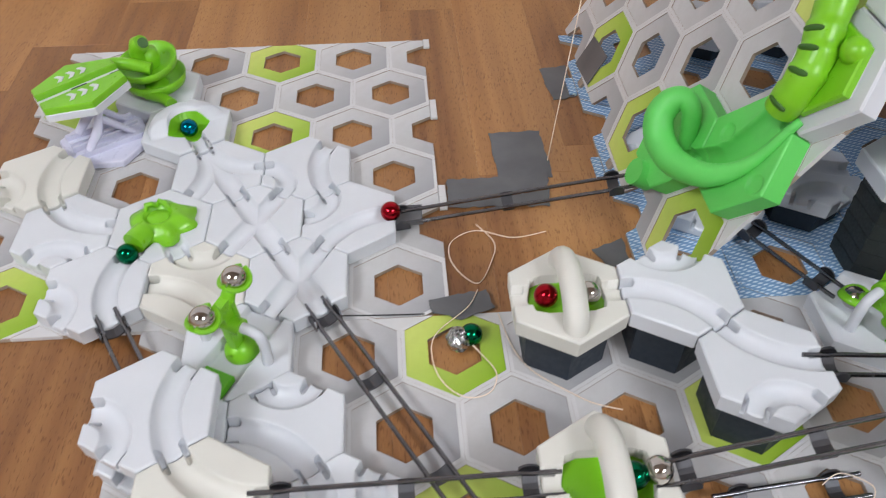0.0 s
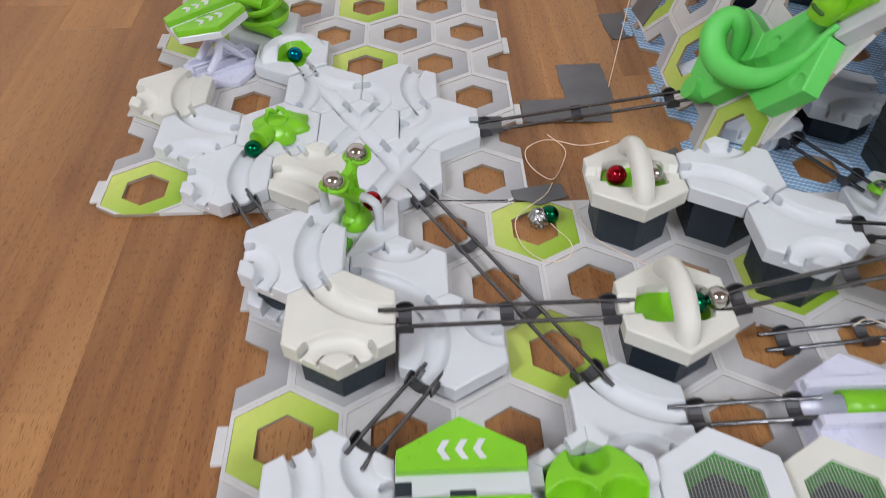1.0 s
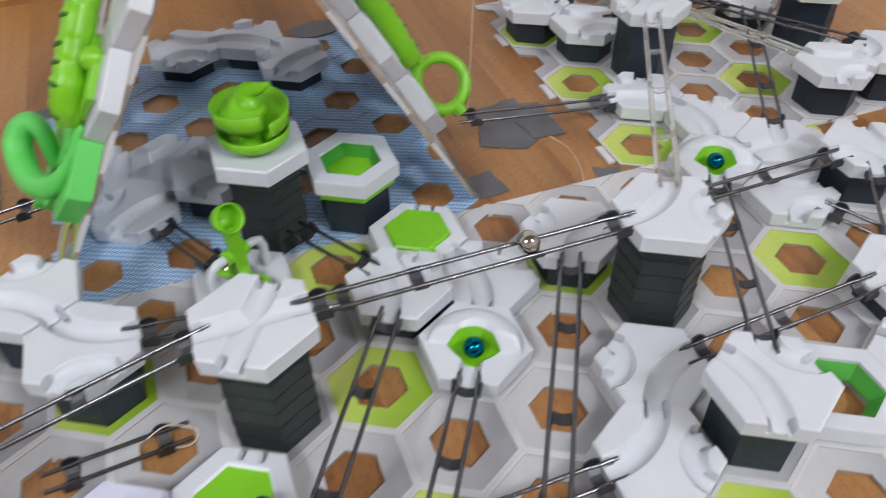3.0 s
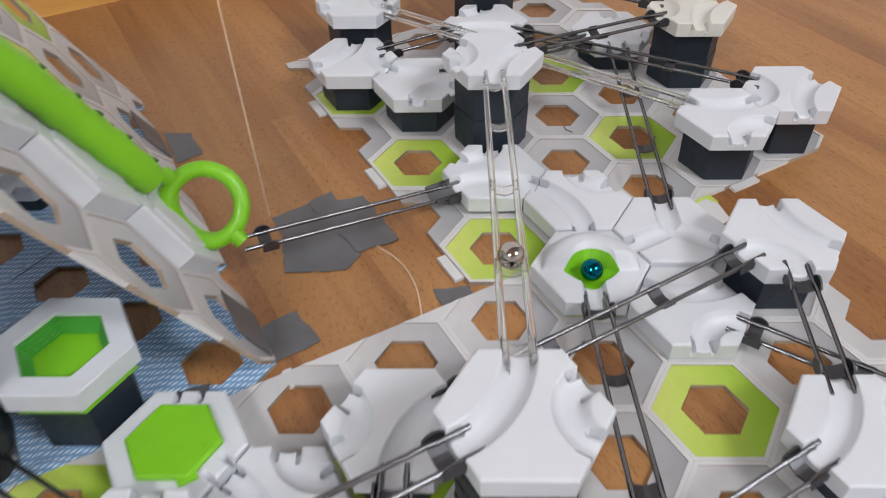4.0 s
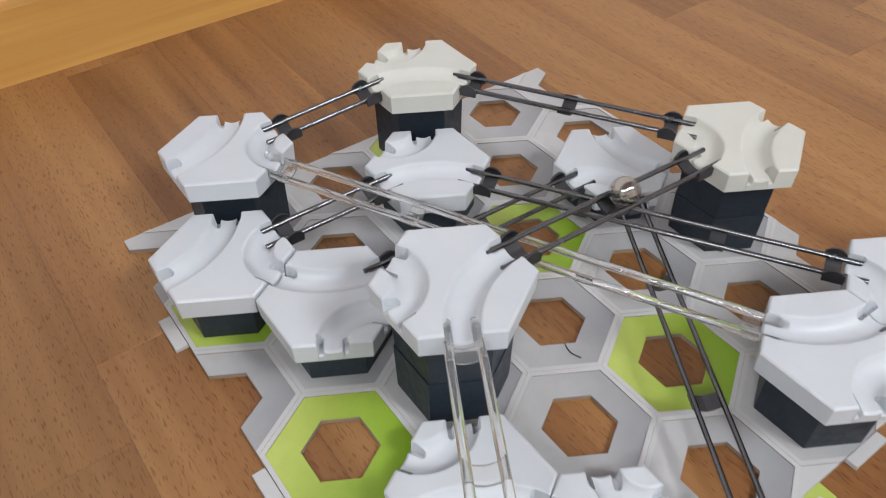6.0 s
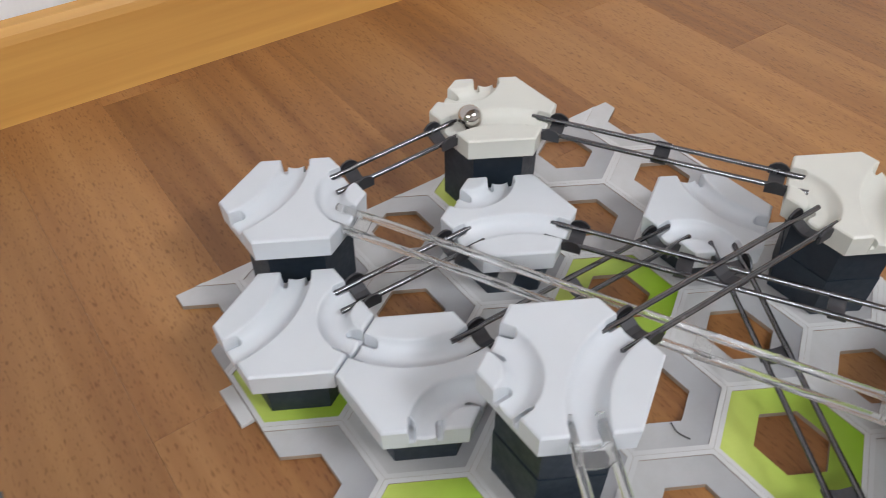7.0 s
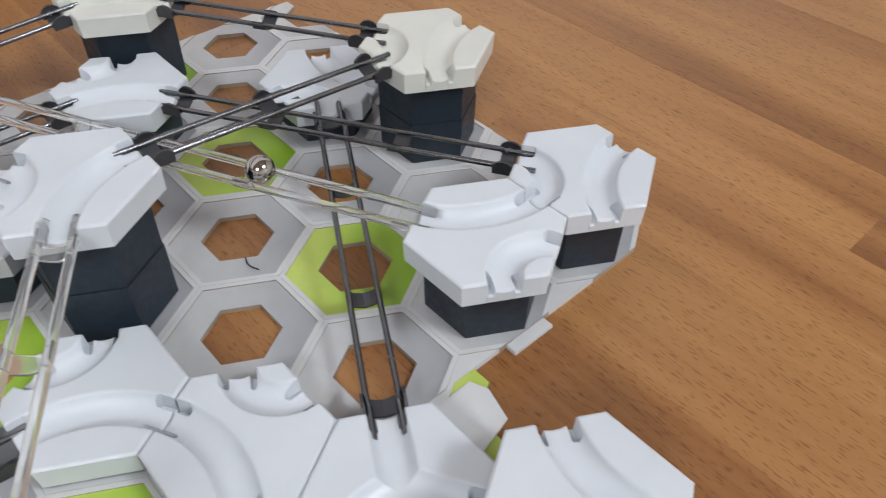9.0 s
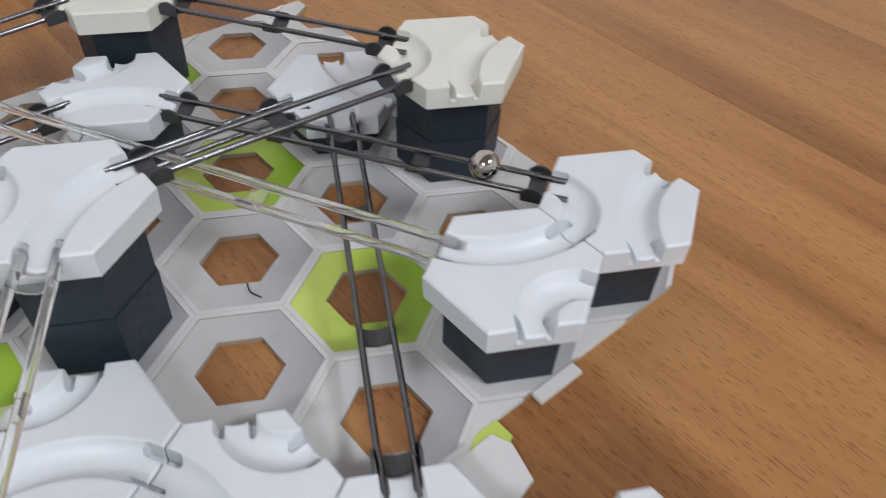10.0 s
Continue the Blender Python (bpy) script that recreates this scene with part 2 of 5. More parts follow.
class Shape:
    """Collects verts and faces of one mesh."""

    def __init__(self):
        self.v, self.f, self.m, self.s = [], [], [], []

    def add(self, verts, faces, mat=0, smooth=False, m=None):
        n = len(self.v)
        self.v += [tuple((m @ Vector(p)) if m else p) for p in verts]
        self.f += [tuple(n + k for k in f) for f in faces]
        self.m += [mat] * len(faces)
        self.s += [smooth] * len(faces)
        return self

    def prism(self, poly, z0, z1, mat=0, m=None, inset=0.0):
        """An upright prism over a convex outline, with a small chamfer on top."""
        n = len(poly)
        cx, cy = sum(p[0] for p in poly) / n, sum(p[1] for p in poly) / n
        pull = lambda k: [(cx + (x - cx) * k, cy + (y - cy) * k) for x, y in poly]  # noqa: E731
        if inset:
            size = max(math.hypot(x - cx, y - cy) for x, y in poly)
            rings = [(poly, z0), (poly, z1 - inset), (pull(1 - inset / size), z1)]
        else:
            rings = [(poly, z0), (poly, z1)]
        v = [(x, y, z) for ring, z in rings for x, y in ring]
        f = [tuple(reversed(range(n))), tuple(range(len(v) - n, len(v)))]
        for k in range(len(rings) - 1):
            f += [(k * n + a, k * n + (a + 1) % n, (k + 1) * n + (a + 1) % n, (k + 1) * n + a) for a in range(n)]
        return self.add(v, f, mat, False, m)

    def box(self, x0, x1, y0, y1, z0, z1, mat=0, m=None, inset=0.0):
        return self.prism([(x0, y0), (x1, y0), (x1, y1), (x0, y1)], z0, z1, mat, m, inset)

    def tube(self, path, radius, mat=0, sides=10, m=None, closed=False, flat=1.0, cap=True):
        """A round bar along a path; radius may be a list; flat squashes it."""
        pts = [Vector(p) for p in path]
        n = len(pts)
        rad = radius if isinstance(radius, (list, tuple)) else [radius] * n
        v, f = [], []
        up = None
        for k, p in enumerate(pts):
            a = pts[(k - 1) % n] if closed or k else p
            b = pts[(k + 1) % n] if closed or k < n - 1 else p
            d = (b - a).normalized()
            if up is None:
                up = d.orthogonal().normalized()
            up = (up - d * up.dot(d)).normalized()
            side = d.cross(up)
            for s in range(sides):
                w = 2 * math.pi * s / sides
                v.append(p + (up * math.cos(w) * flat + side * math.sin(w)) * rad[k])
        for k in range(n if closed else n - 1):
            j = (k + 1) % n
            f += [(k * sides + s, k * sides + (s + 1) % sides, j * sides + (s + 1) % sides, j * sides + s) for s in range(sides)]
        self.add(v, f, mat, True, m)
        if cap and not closed:
            self.add(v[:sides], [tuple(reversed(range(sides)))], mat, False, m)
            self.add(v[-sides:], [tuple(range(sides))], mat, False, m)
        return self

    def lathe(self, profile, mat=0, sides=28, m=None, arc=2 * math.pi):
        """Turns a profile of (radius, z) about z."""
        full = arc > 6.28
        cols = sides if full else sides + 1
        v = [(r * math.cos(arc * s / sides), r * math.sin(arc * s / sides), z) for s in range(cols) for r, z in profile]
        n = len(profile)
        f = []
        for s in range(sides):
            j = (s + 1) % cols
            f += [(s * n + k, j * n + k, j * n + k + 1, s * n + k + 1) for k in range(n - 1)]
        return self.add(v, f, mat, True, m)

    def ball(self, c, r, mat=0, m=None, seg=24, rings=14, squash=(1, 1, 1)):
        v, f = [], []
        for a in range(rings + 1):
            th = math.pi * a / rings
            for s in range(seg):
                w = 2 * math.pi * s / seg
                v.append((c[0] + squash[0] * r * math.sin(th) * math.cos(w), c[1] + squash[1] * r * math.sin(th) * math.sin(w), c[2] + squash[2] * r * math.cos(th)))
        for a in range(rings):
            f += [(a * seg + s, (a + 1) * seg + s, (a + 1) * seg + (s + 1) % seg, a * seg + (s + 1) % seg) for s in range(seg)]
        return self.add(v, f, mat, True, m)

    def data(self, name, *mats):
        return mesh(name, self.v, self.f, mats, self.m, self.s)


def thing(name, label, category, m=None, group="", kind=""):
    ob = new(name)
    ob.empty_display_size = 0.01
    if m:
        ob.matrix_basis = m
    return tagged(ob, label, category, group, kind)


def part(name, shape, parent, *mats, label="", m=None):
    ob = new(name, shape if isinstance(shape, bpy.types.Mesh) else shape.data(name, *mats))
    ob.parent = parent
    if m:
        ob.matrix_basis = m
    return tagged(ob, label) if label else ob


def solo(name, shape, label, category, *mats, m=None, group="", kind=""):
    ob = new(name, shape if isinstance(shape, bpy.types.Mesh) else shape.data(name, *mats))
    if m:
        ob.matrix_basis = m
    return tagged(ob, label, category, group, kind)


def hexagon(across, turn=30.0):
    """Corners of a hexagon, flat sides facing along x, by its width across flats."""
    c = across / math.sqrt(3)
    return [(c * math.cos(radians(turn + 60 * k)), c * math.sin(radians(turn + 60 * k))) for k in range(6)]


def edge_mid(k, d=P / 2):
    return d * math.cos(radians(60 * k)), d * math.sin(radians(60 * k))


# ---- the room ----
WALL_Y = 0.766
X0R, X1R, Y0R = -2.9, 2.9, -3.1


def room():
    # all but the north wall are unseen, added to shape the bounced light
    for name, box in (("wall_north", (X0R - 0.1, X1R + 0.1, WALL_Y, WALL_Y + 0.1)), ("wall_south", (X0R - 0.1, X1R + 0.1, Y0R - 0.1, Y0R)),
                      ("wall_west", (X0R - 0.1, X0R, Y0R, WALL_Y)), ("wall_east", (X1R, X1R + 0.1, Y0R, WALL_Y))):
        solo(name, Shape().box(*box, -0.02, CEILING), "plain white painted wall of the room" if name == "wall_north" else "unseen room wall, grey set for bounced light", "wall", PAINT if name == "wall_north" else DULL, kind="structure")
    solo("ceiling", Shape().box(X0R - 0.1, X1R + 0.1, Y0R - 0.1, WALL_Y + 0.1, CEILING, CEILING + 0.08), "unseen ceiling, grey set for bounced light", "ceiling", DULL, kind="structure")
    sk = Shape()
    prof = [(WALL_Y - 0.001, 0.0), (WALL_Y - 0.014, 0.0), (WALL_Y - 0.014, 0.050), (WALL_Y - 0.0125, 0.055), (WALL_Y - 0.009, 0.059), (WALL_Y - 0.001, 0.060)]
    n = len(prof)
    sk.add([(x, y, z) for x in (X0R, X1R) for y, z in prof], [(k, k + n, (k + 1) % n + n, (k + 1) % n) for k in range(n)] + [tuple(range(n)), tuple(reversed(range(n, 2 * n)))])
    solo("baseboard", sk, "varnished pine skirting board along the wall", "skirting board", PINE, kind="structure")
    for lx, ly, _ in LAMPS:
        lampo = thing("ceiling_light", "square white ceiling light panel, switched on", "ceiling light", pose(lx, ly, CEILING), group="ceiling lights")
        part("housing", Shape().box(-0.45, 0.45, -0.45, 0.45, -0.035, -0.001), lampo, PAINT)
        part("diffuser", Shape().box(-0.42, 0.42, -0.42, 0.42, -0.043, -0.036), lampo, GLOW)


def floor_strips():
    """Strips of laminate laid along y, with uneven end joints."""
    fl = solo("floor", Shape().box(X0R, X1R, Y0R, WALL_Y, -0.03, -0.004), "brown beech laminate floor in narrow strips", "floor", FLOOR, kind="structure")
    rng = random.Random(7)
    w, near, far = 0.0648, [], Shape()
    edges = [0.483 + w * k for k in range(-9, 40)] + [-0.264 + w * k for k in range(-45, 3)]
    edges = sorted({X0R, X1R} | {x for x in edges if X0R < x < X1R})
    joints = {0.483: 0.482, 0.872: 0.186, 0.094: 0.405, -0.329: 0.101, 0.807: 0.366}     # end joints that stand out
    for x0, x1 in zip(edges, edges[1:]):
        fixed = [j for x, j in joints.items() if abs(x - x0) < 0.004]
        y = fixed[0] - 8 * 0.47 if fixed else Y0R - rng.uniform(0.0, 0.4)
        while y < WALL_Y:
            ln = 0.47 if fixed else rng.choice((0.31, 0.36, 0.42, 0.47, 0.53))
            a, b = max(y, Y0R), min(y + ln, WALL_Y - 0.001)
            if b - a > 0.01 and x1 - x0 > 0.01:
                if -0.75 < (x0 + x1) / 2 < 1.5 and b > -0.35:
                    near.append((x0, x1, a, b))
                else:
                    far.box(x0 + 0.0001, x1 - 0.0001, a + 0.0001, b - 0.0001, -0.004, 0.0)
            y += ln
    for x0, x1, a, b in near:
        hx, hy = (x1 - x0) / 2 - 0.00003, (b - a) / 2 - 0.00005
        s = Shape().box(-hx, hx, -hy, hy, -0.004, 0.0, inset=0.00012)
        part("strip", s, fl, FLOOR, m=pose((x0 + x1) / 2, (a + b) / 2, 0))
    rest = part("far_strips", far, fl, FLOOR)
    tagged(rest, kind="stuff")


# ---- base boards ----
HOLE = 0.0287


def clip_poly(poly, axis, limit, keep_above):
    out = []
    for k in range(len(poly)):
        a, b = poly[k], poly[(k + 1) % len(poly)]
        ina, inb = (a[axis] >= limit) == keep_above, (b[axis] >= limit) == keep_above
        if abs(a[axis] - limit) < 1e-9:
            ina = True
        if abs(b[axis] - limit) < 1e-9:
            inb = True
        if ina:
            out.append(a)
        if ina != inb:
            f = (limit - a[axis]) / (b[axis] - a[axis])
            out.append((a[0] + f * (b[0] - a[0]), a[1] + f * (b[1] - a[1])))
    return out


def cell_mesh(half, row, face, line, edge, under):
    """One cell of a board: a hexagonal ring with a raised pale outline, cut straight where the board ends."""
    s = Shape()
    rings = [(HOLE, P * 0.925, BOARD - 0.0005, 0), (P * 0.925, P * 0.9985, BOARD, 1)]
    limits = []
    if half:
        limits.append((0, 0.0, half > 0))
    if row == "bottom":
        limits.append((1, -R / 2, True))
    if row == "top":
        limits.append((1, R / 2, False))
    for a, b, z, mat in rings:
        ha, hb = hexagon(a), hexagon(b)
        for k in range(6):
            poly = [ha[k], hb[k], hb[(k + 1) % 6], ha[(k + 1) % 6]]
            for axis, lim, above in limits:
                if poly:
                    poly = clip_poly(poly, axis, lim, above)
            if len(poly) < 3:
                continue
            n = len(poly)
            v = [(x, y, 0.0) for x, y in poly] + [(x, y, z) for x, y in poly]
            s.add(v, [tuple(range(n, 2 * n))], mat)
            s.add(v, [tuple(reversed(range(n)))], 3)
            s.add(v, [(q, (q + 1) % n, n + (q + 1) % n, n + q) for q in range(n)], 2)
    me = s.data("hex_cell", face, line, edge, under)
    bm = bmesh.new()
    bm.from_mesh(me)
    bmesh.ops.remove_doubles(bm, verts=bm.verts, dist=0.00002)
    bm.to_mesh(me)
    bm.free()
    return me


CELLS = {}


def base_board(name, label, m, blue=False, extra=(), leaning=False, teeth=True):
    """Six rows of cells, five wide; the odd rows end in half cells."""
    bd = thing(name, label, "base board", m, group="base boards")
    for row in range(6):
        where = "bottom" if row == 0 else "top" if row == 5 else "mid"
        cols = [(k + 0.5, 0) for k in range(5)] if row % 2 == 0 else [(0, 1)] + [(k, 0) for k in range(1, 5)] + [(5, -1)]
        for x, half in cols:
            lime = (row % 2 == 0 and x == 0.5) or (row % 2 == 1 and x == 3) or (x, row) in extra
            key = (half, where, "b" if blue else lime)
            if key not in CELLS:
                face = BLUE if blue else CARDG if lime else CARD
                CELLS[key] = cell_mesh(half, where, face, BLUE if blue else LINE, EDGE, CARD if blue else BLUE)
            part("hex_cell", CELLS[key], bd, m=pose(P * x, R * (row + 0.5), 0))
    fill = Shape().prism([(-0.0143, 0.0), (0.0143, 0.0), (0.0, 0.0083)], 0.0, BOARD - 0.0003).data("edge_piece", BLUE if blue else LINE)
    for k in range(1, 5):
        part("edge_piece", fill, bd, m=pose(P * k, 0.0001, 0))
    for k in range(5):
        part("edge_piece", fill, bd, m=pose(P * (k + 0.5), 6 * R - 0.0001, 0, 0, 0, 180))
    w = 0.004 if leaning else 0.011
    tab = Shape().box(-0.006, 0.0, -w, w, 0.0002, BOARD - 0.0006, inset=0.0004)
    for row in (0, 2, 4):
        part("tab", tab.data("tab", BLUE if blue else EDGE if leaning else LINE), bd, m=pose(-0.0002, R * (row + 0.5), 0))
    notch = Shape().box(0.0, 0.005, -0.006, 0.006, 0.0002, BOARD - 0.0006, inset=0.0004)
    for row in range(6 if teeth and not leaning else 0):
        part("tooth", notch.data("tooth", BLUE if blue else LINE), bd, m=pose(5 * P + 0.0002, R * (row + (0.92 if row % 2 else 0.15)), 0))
    return bd


def row_base(r):
    return Y0 + R * (r - 0.5)


def boards():
    flat = "pale grey and lime printed hexagon base board lying on the floor"
    base_board("base_board", flat, pose(-5 * P, row_base(4), 0.0004))
    base_board("base_board", flat, pose(-3 * P, row_base(-2), 0))
    base_board("base_board", flat, pose(2 * P, row_base(-2), 0))
    base_board("base_board", flat, pose(7 * P, row_base(-2), 0), extra=((5, 5),), teeth=False)
    tall = base_board("base_board", "pale grey and lime printed base board under the tall towers", pose(9 * P, row_base(4), 0), teeth=False)
    part("tab", Shape().box(-0.011, 0.011, -0.0052, 0.0, 0.0002, BOARD - 0.0006, inset=0.0004), tall, LINE, m=pose(3.5 * P, -0.0002, 0))
    base_board("base_board", "blue weave printed base board on the floor under the tent", pose(2 * P, row_base(4), 0), blue=True, teeth=False)
    for x, label in ((2 * P, "grey and lime base board leaning up as a tent side"), (7 * P, "grey and lime base board leaning up as the other tent side")):
        if x < 5 * P:
            m = Matrix.Translation((x + 0.0075, row_base(4), BOARD + 0.0035)) @ pose(0, 0, 0, 0, -60, 0)
        else:
            m = Matrix.Translation((x - 0.0025 - 2.5 * P, row_base(4), BOARD + 5 * P * math.sin(radians(60)))) @ pose(0, 0, 0, 0, 60, 0)
        base_board("base_board", label, m, leaning=True)


# ---- track tiles ----
def grooves_distance(x, y, arcs, lines):
    """The distance of points from the nearest groove."""
    d = np.full(x.shape, 1.0)
    for k, wide in arcs:
        if wide:
            c, r = edge_mid(k + 1, P), P * math.sqrt(3) / 2
        else:
            a = radians(60 * k + 30)
            c, r = (SIDE * math.cos(a), SIDE * math.sin(a)), SIDE / 2
        d = np.minimum(d, np.abs(np.hypot(x - c[0], y - c[1]) - r))
    for k, through_all in lines:
        a = radians(60 * k)
        u, w = x * math.cos(a) + y * math.sin(a), -x * math.sin(a) + y * math.cos(a)
        dd = np.abs(w)
        if not through_all:
            dd = np.where(u < 0, np.hypot(u, w), dd)
        d = np.minimum(d, dd)
    return d


SLOT_IN, SLOT_OUT, SLOT_DEEP, SLOT_LONG = 0.0038, 0.0068, 0.0070, 0.0068


def slot_cut(x, y, z, k, across=P * 0.992):
    """Two slots for a rail's prongs, open at the tile's edge and rounded at their inner end."""
    a = radians(60 * k)
    u, w = x * math.cos(a) + y * math.sin(a), np.abs(-x * math.sin(a) + y * math.cos(a))
    mid, half = (SLOT_IN + SLOT_OUT) / 2, (SLOT_OUT - SLOT_IN) / 2
    inner = across / 2 - SLOT_LONG + half
    inside = (np.abs(w - mid) < half - 1e-6) & ((u > inner) | (np.hypot(u - inner, w - mid) < half))
    return np.where(inside, np.minimum(z, -SLOT_DEEP), z)


def snap_slots(x, y, k, across, step):
    """Draws the grid's points onto the slots' long walls, so that these run straight."""
    a = radians(60 * k)
    ca, sa = math.cos(a), math.sin(a)
    u, w = x * ca + y * sa, -x * sa + y * ca
    near = u > across / 2 - SLOT_LONG
    for wall in (SLOT_IN, SLOT_OUT):
        hit = near & (np.abs(np.abs(w) - wall) < step * 0.5)
        w = np.where(hit, np.sign(w) * wall, w)
    return u * ca - w * sa, u * sa + w * ca


def tile_mesh(name, arcs, lines, ends, mat, n=72, thick=TH):
    """A hexagonal tile whose top carries real grooves, with two slots for a rail at each groove's end."""
    across = P * 0.992
    cr = across / math.sqrt(3)
    idx, pts = {}, []

    def vid(i, j, k):
        """Axial grid point of a hexagonal lattice."""
        key = (i, j)
        if key not in idx:
            idx[key] = len(pts)
            pts.append(((i + j / 2) / n, j * math.sqrt(3) / 2 / n))
        return idx[key]
    faces = []
    for i in range(-n, n):
        for j in range(-n, n + 1):
            for tri in (((i, j), (i + 1, j), (i, j + 1)), ((i, j), (i + 1, j - 1), (i + 1, j))):
                if all(max(abs(a), abs(b), abs(a + b)) <= n for a, b in tri):
                    faces.append(tuple(vid(a, b, 0) for a, b in tri))
    q = np.array(pts)
    # the lattice has a corner on x; turn it so that flat sides face x
    ca, sa = math.cos(radians(30)), math.sin(radians(30))
    x, y = (q[:, 0] * ca - q[:, 1] * sa) * cr, (q[:, 0] * sa + q[:, 1] * ca) * cr
    flat_d = np.max([x * math.cos(radians(60 * k)) + y * math.sin(radians(60 * k)) for k in range(6)], axis=0)
    for k in ends:
        x, y = snap_slots(x, y, k, across, cr / n)
    d = grooves_distance(x, y, arcs, lines)
    rad, deep = 0.0071, 0.0054
    prof = -deep + rad - np.sqrt(np.maximum(rad ** 2 - d ** 2, 0))
    z = np.where(d < rad, np.minimum(prof, 0), 0.0)
    z = np.where((d >= rad * 0.90) & (d < rad * 1.07), np.minimum(z, -0.0005 * (1.07 - d / rad) / 0.17), z)
    for k in ends:
        z = slot_cut(x, y, z, k, across)
    rim = np.clip((flat_d - (across / 2 - 0.0011)) / 0.0011, 0, 1)
    z = z - 0.0008 * rim ** 2
    top = [(a, b, c + thick) for a, b, c in zip(x, y, z)]
    count = len(top)
    border = [k for k in range(count) if flat_d[k] > across / 2 - 1e-6]
    border.sort(key=lambda k: math.atan2(y[k], x[k]))
    v = list(top)
    index_side = []
    m = len(border)
    v += [top[k] for k in border]
    v += [(top[k][0] * 0.985, top[k][1] * 0.985, 0.0) for k in border]
    side = [(count + k, count + m + k, count + m + (k + 1) % m, count + (k + 1) % m) for k in range(m)]
    side = [tuple(reversed(f)) for f in side]
    bottom = [tuple(count + m + k for k in reversed(range(m)))]
    fs = faces + [tuple(f) for f in side] + bottom
    gentle = [max(z[q] for q in f) - min(z[q] for q in f) < 0.0012 for f in faces]
    me = mesh(name, v, fs, [mat], None, gentle + [False] * (len(side) + 1))
    bm = bmesh.new()
    bm.from_mesh(me)
    bmesh.ops.recalc_face_normals(bm, faces=bm.faces)
    bm.to_mesh(me)
    bm.free()
    return me


TILE_KINDS = {
    "curve": dict(arcs=[(0, False), (2, True)], lines=[], ends=(0, 1, 2, 4)),
    "cross": dict(arcs=[], lines=[(1, True), (2, True)], ends=(1, 2, 4, 5)),
    "star": dict(arcs=[], lines=[(1, False), (3, False), (5, False)], ends=(1, 3, 5)),
    "fan": dict(arcs=[(0, True), (2, True)], lines=[(2, True)], ends=(0, 2, 4, 5)),
    "straight": dict(arcs=[], lines=[(0, True), (1, True)], ends=(0, 3, 1, 4)),
    "plain": dict(arcs=[], lines=[], ends=()),
}
TILES = {}

# cell, kind, turns of 60 degrees, height of the top, colour
PLAN = [
    (-5, 6, "curve", 3, 0.0170, "c"), (-4, 5, "curve", 4, 0.0150, "w"), (-4, 4, "curve", 3, 0.0150, "w"), (-3, 4, "curve", 1, 0.0150, "c"),
    (-2, 4, "cross", 0, 0.0150, "w"), (-2, 5, "cross", 0, 0.0150, "w"), (-3, 6, "fan", 0, 0.0150, "w"), (-2, 6, "curve", 3, 0.0150, "w"), (-1, 5, "curve", 2, 0.0150, "w"),
    (-3, 2, "curve", 3, 0.0400, "w"), (-2, 1, "curve", 4, 0.0400, "c"), (-2, 2, "curve", 1, 0.0165, "w"), (-1, 1, "curve", 0, 0.0185, "w"),
    (0, 0, "curve", 4, 0.0160, "w"), (-2, -1, "curve", 0, 0.0405, "w"), (2, 3, "curve", 1, 0.0470, "w"), (2, 2, "curve", 4, 0.0455, "w"),
    (4, 1, "straight", 0, 0.0825, "w"), (5, 2, "curve", 0, 0.0290, "w"), (6, 2, "curve", 0, 0.0155, "w"), (7, 2, "curve", 2, 0.0345, "w"), (8, 1, "curve", 5, 0.0825, "w"),
    (7, 0, "curve", 2, 0.0165, "w"), (7, -1, "curve", 5, 0.0185, "w"), (8, -1, "curve", 0, 0.0510, "w"),
    (3, -2, "curve", 5, 0.0540, "w"), (4, -2, "curve", 5, 0.0540, "w"), (5, -2, "curve", 0, 0.0520, "w"),
    (10, 0, "curve", 5, 0.0300, "w"), (10, -1, "curve", 0, 0.0155, "w"), (11, 2, "curve", 3, 0.0402, "w"), (10, 2, "curve", 4, 0.0155, "w"),
    (10, 5, "curve", 1, 0.0175, "w"), (10, 4, "curve", 0, 0.0175, "w"), (11, 3, "star", 0, 0.0185, "w"),
    (10, 6, "curve", 2, 0.0690, "w"), (10, 7, "curve", 4, 0.0345, "w"), (9, 8, "curve", 5, 0.0362, "w"), (10, 9, "curve", 5, 0.0538, "w"), (11, 8, "curve", 1, 0.0355, "w"),
    (12, 9, "curve", 1, 0.0570, "c"), (13, 6, "curve", 2, 0.0600, "c"), (13, 7, "curve", 3, 0.0285, "w"), (12, 4, "curve", 4, 0.0420, "w"), (13, 4, "curve", 2, 0.0420, "w"),
    (3, 5, "curve", 2, 0.0155, "w"), (3, 6, "curve", 5, 0.0155, "w"), (4, 5, "curve", 4, 0.0330, "w"), (2.27, 6, "curve", 3, 0.0155, "w"),
    (4, 9, "curve", 4, 0.0270, "w"), (5, 9, "curve", 1, 0.0270, "w"), (5, 8, "curve", 2, 0.0270, "w"),
]
TOP = {(i, r): z for i, r, _, _, z, _ in PLAN}
PRINTED = {(4, 1), (8, 1), (4, 4)}          # towers of stacked, toothed printed blocks
COLUMNS = {}


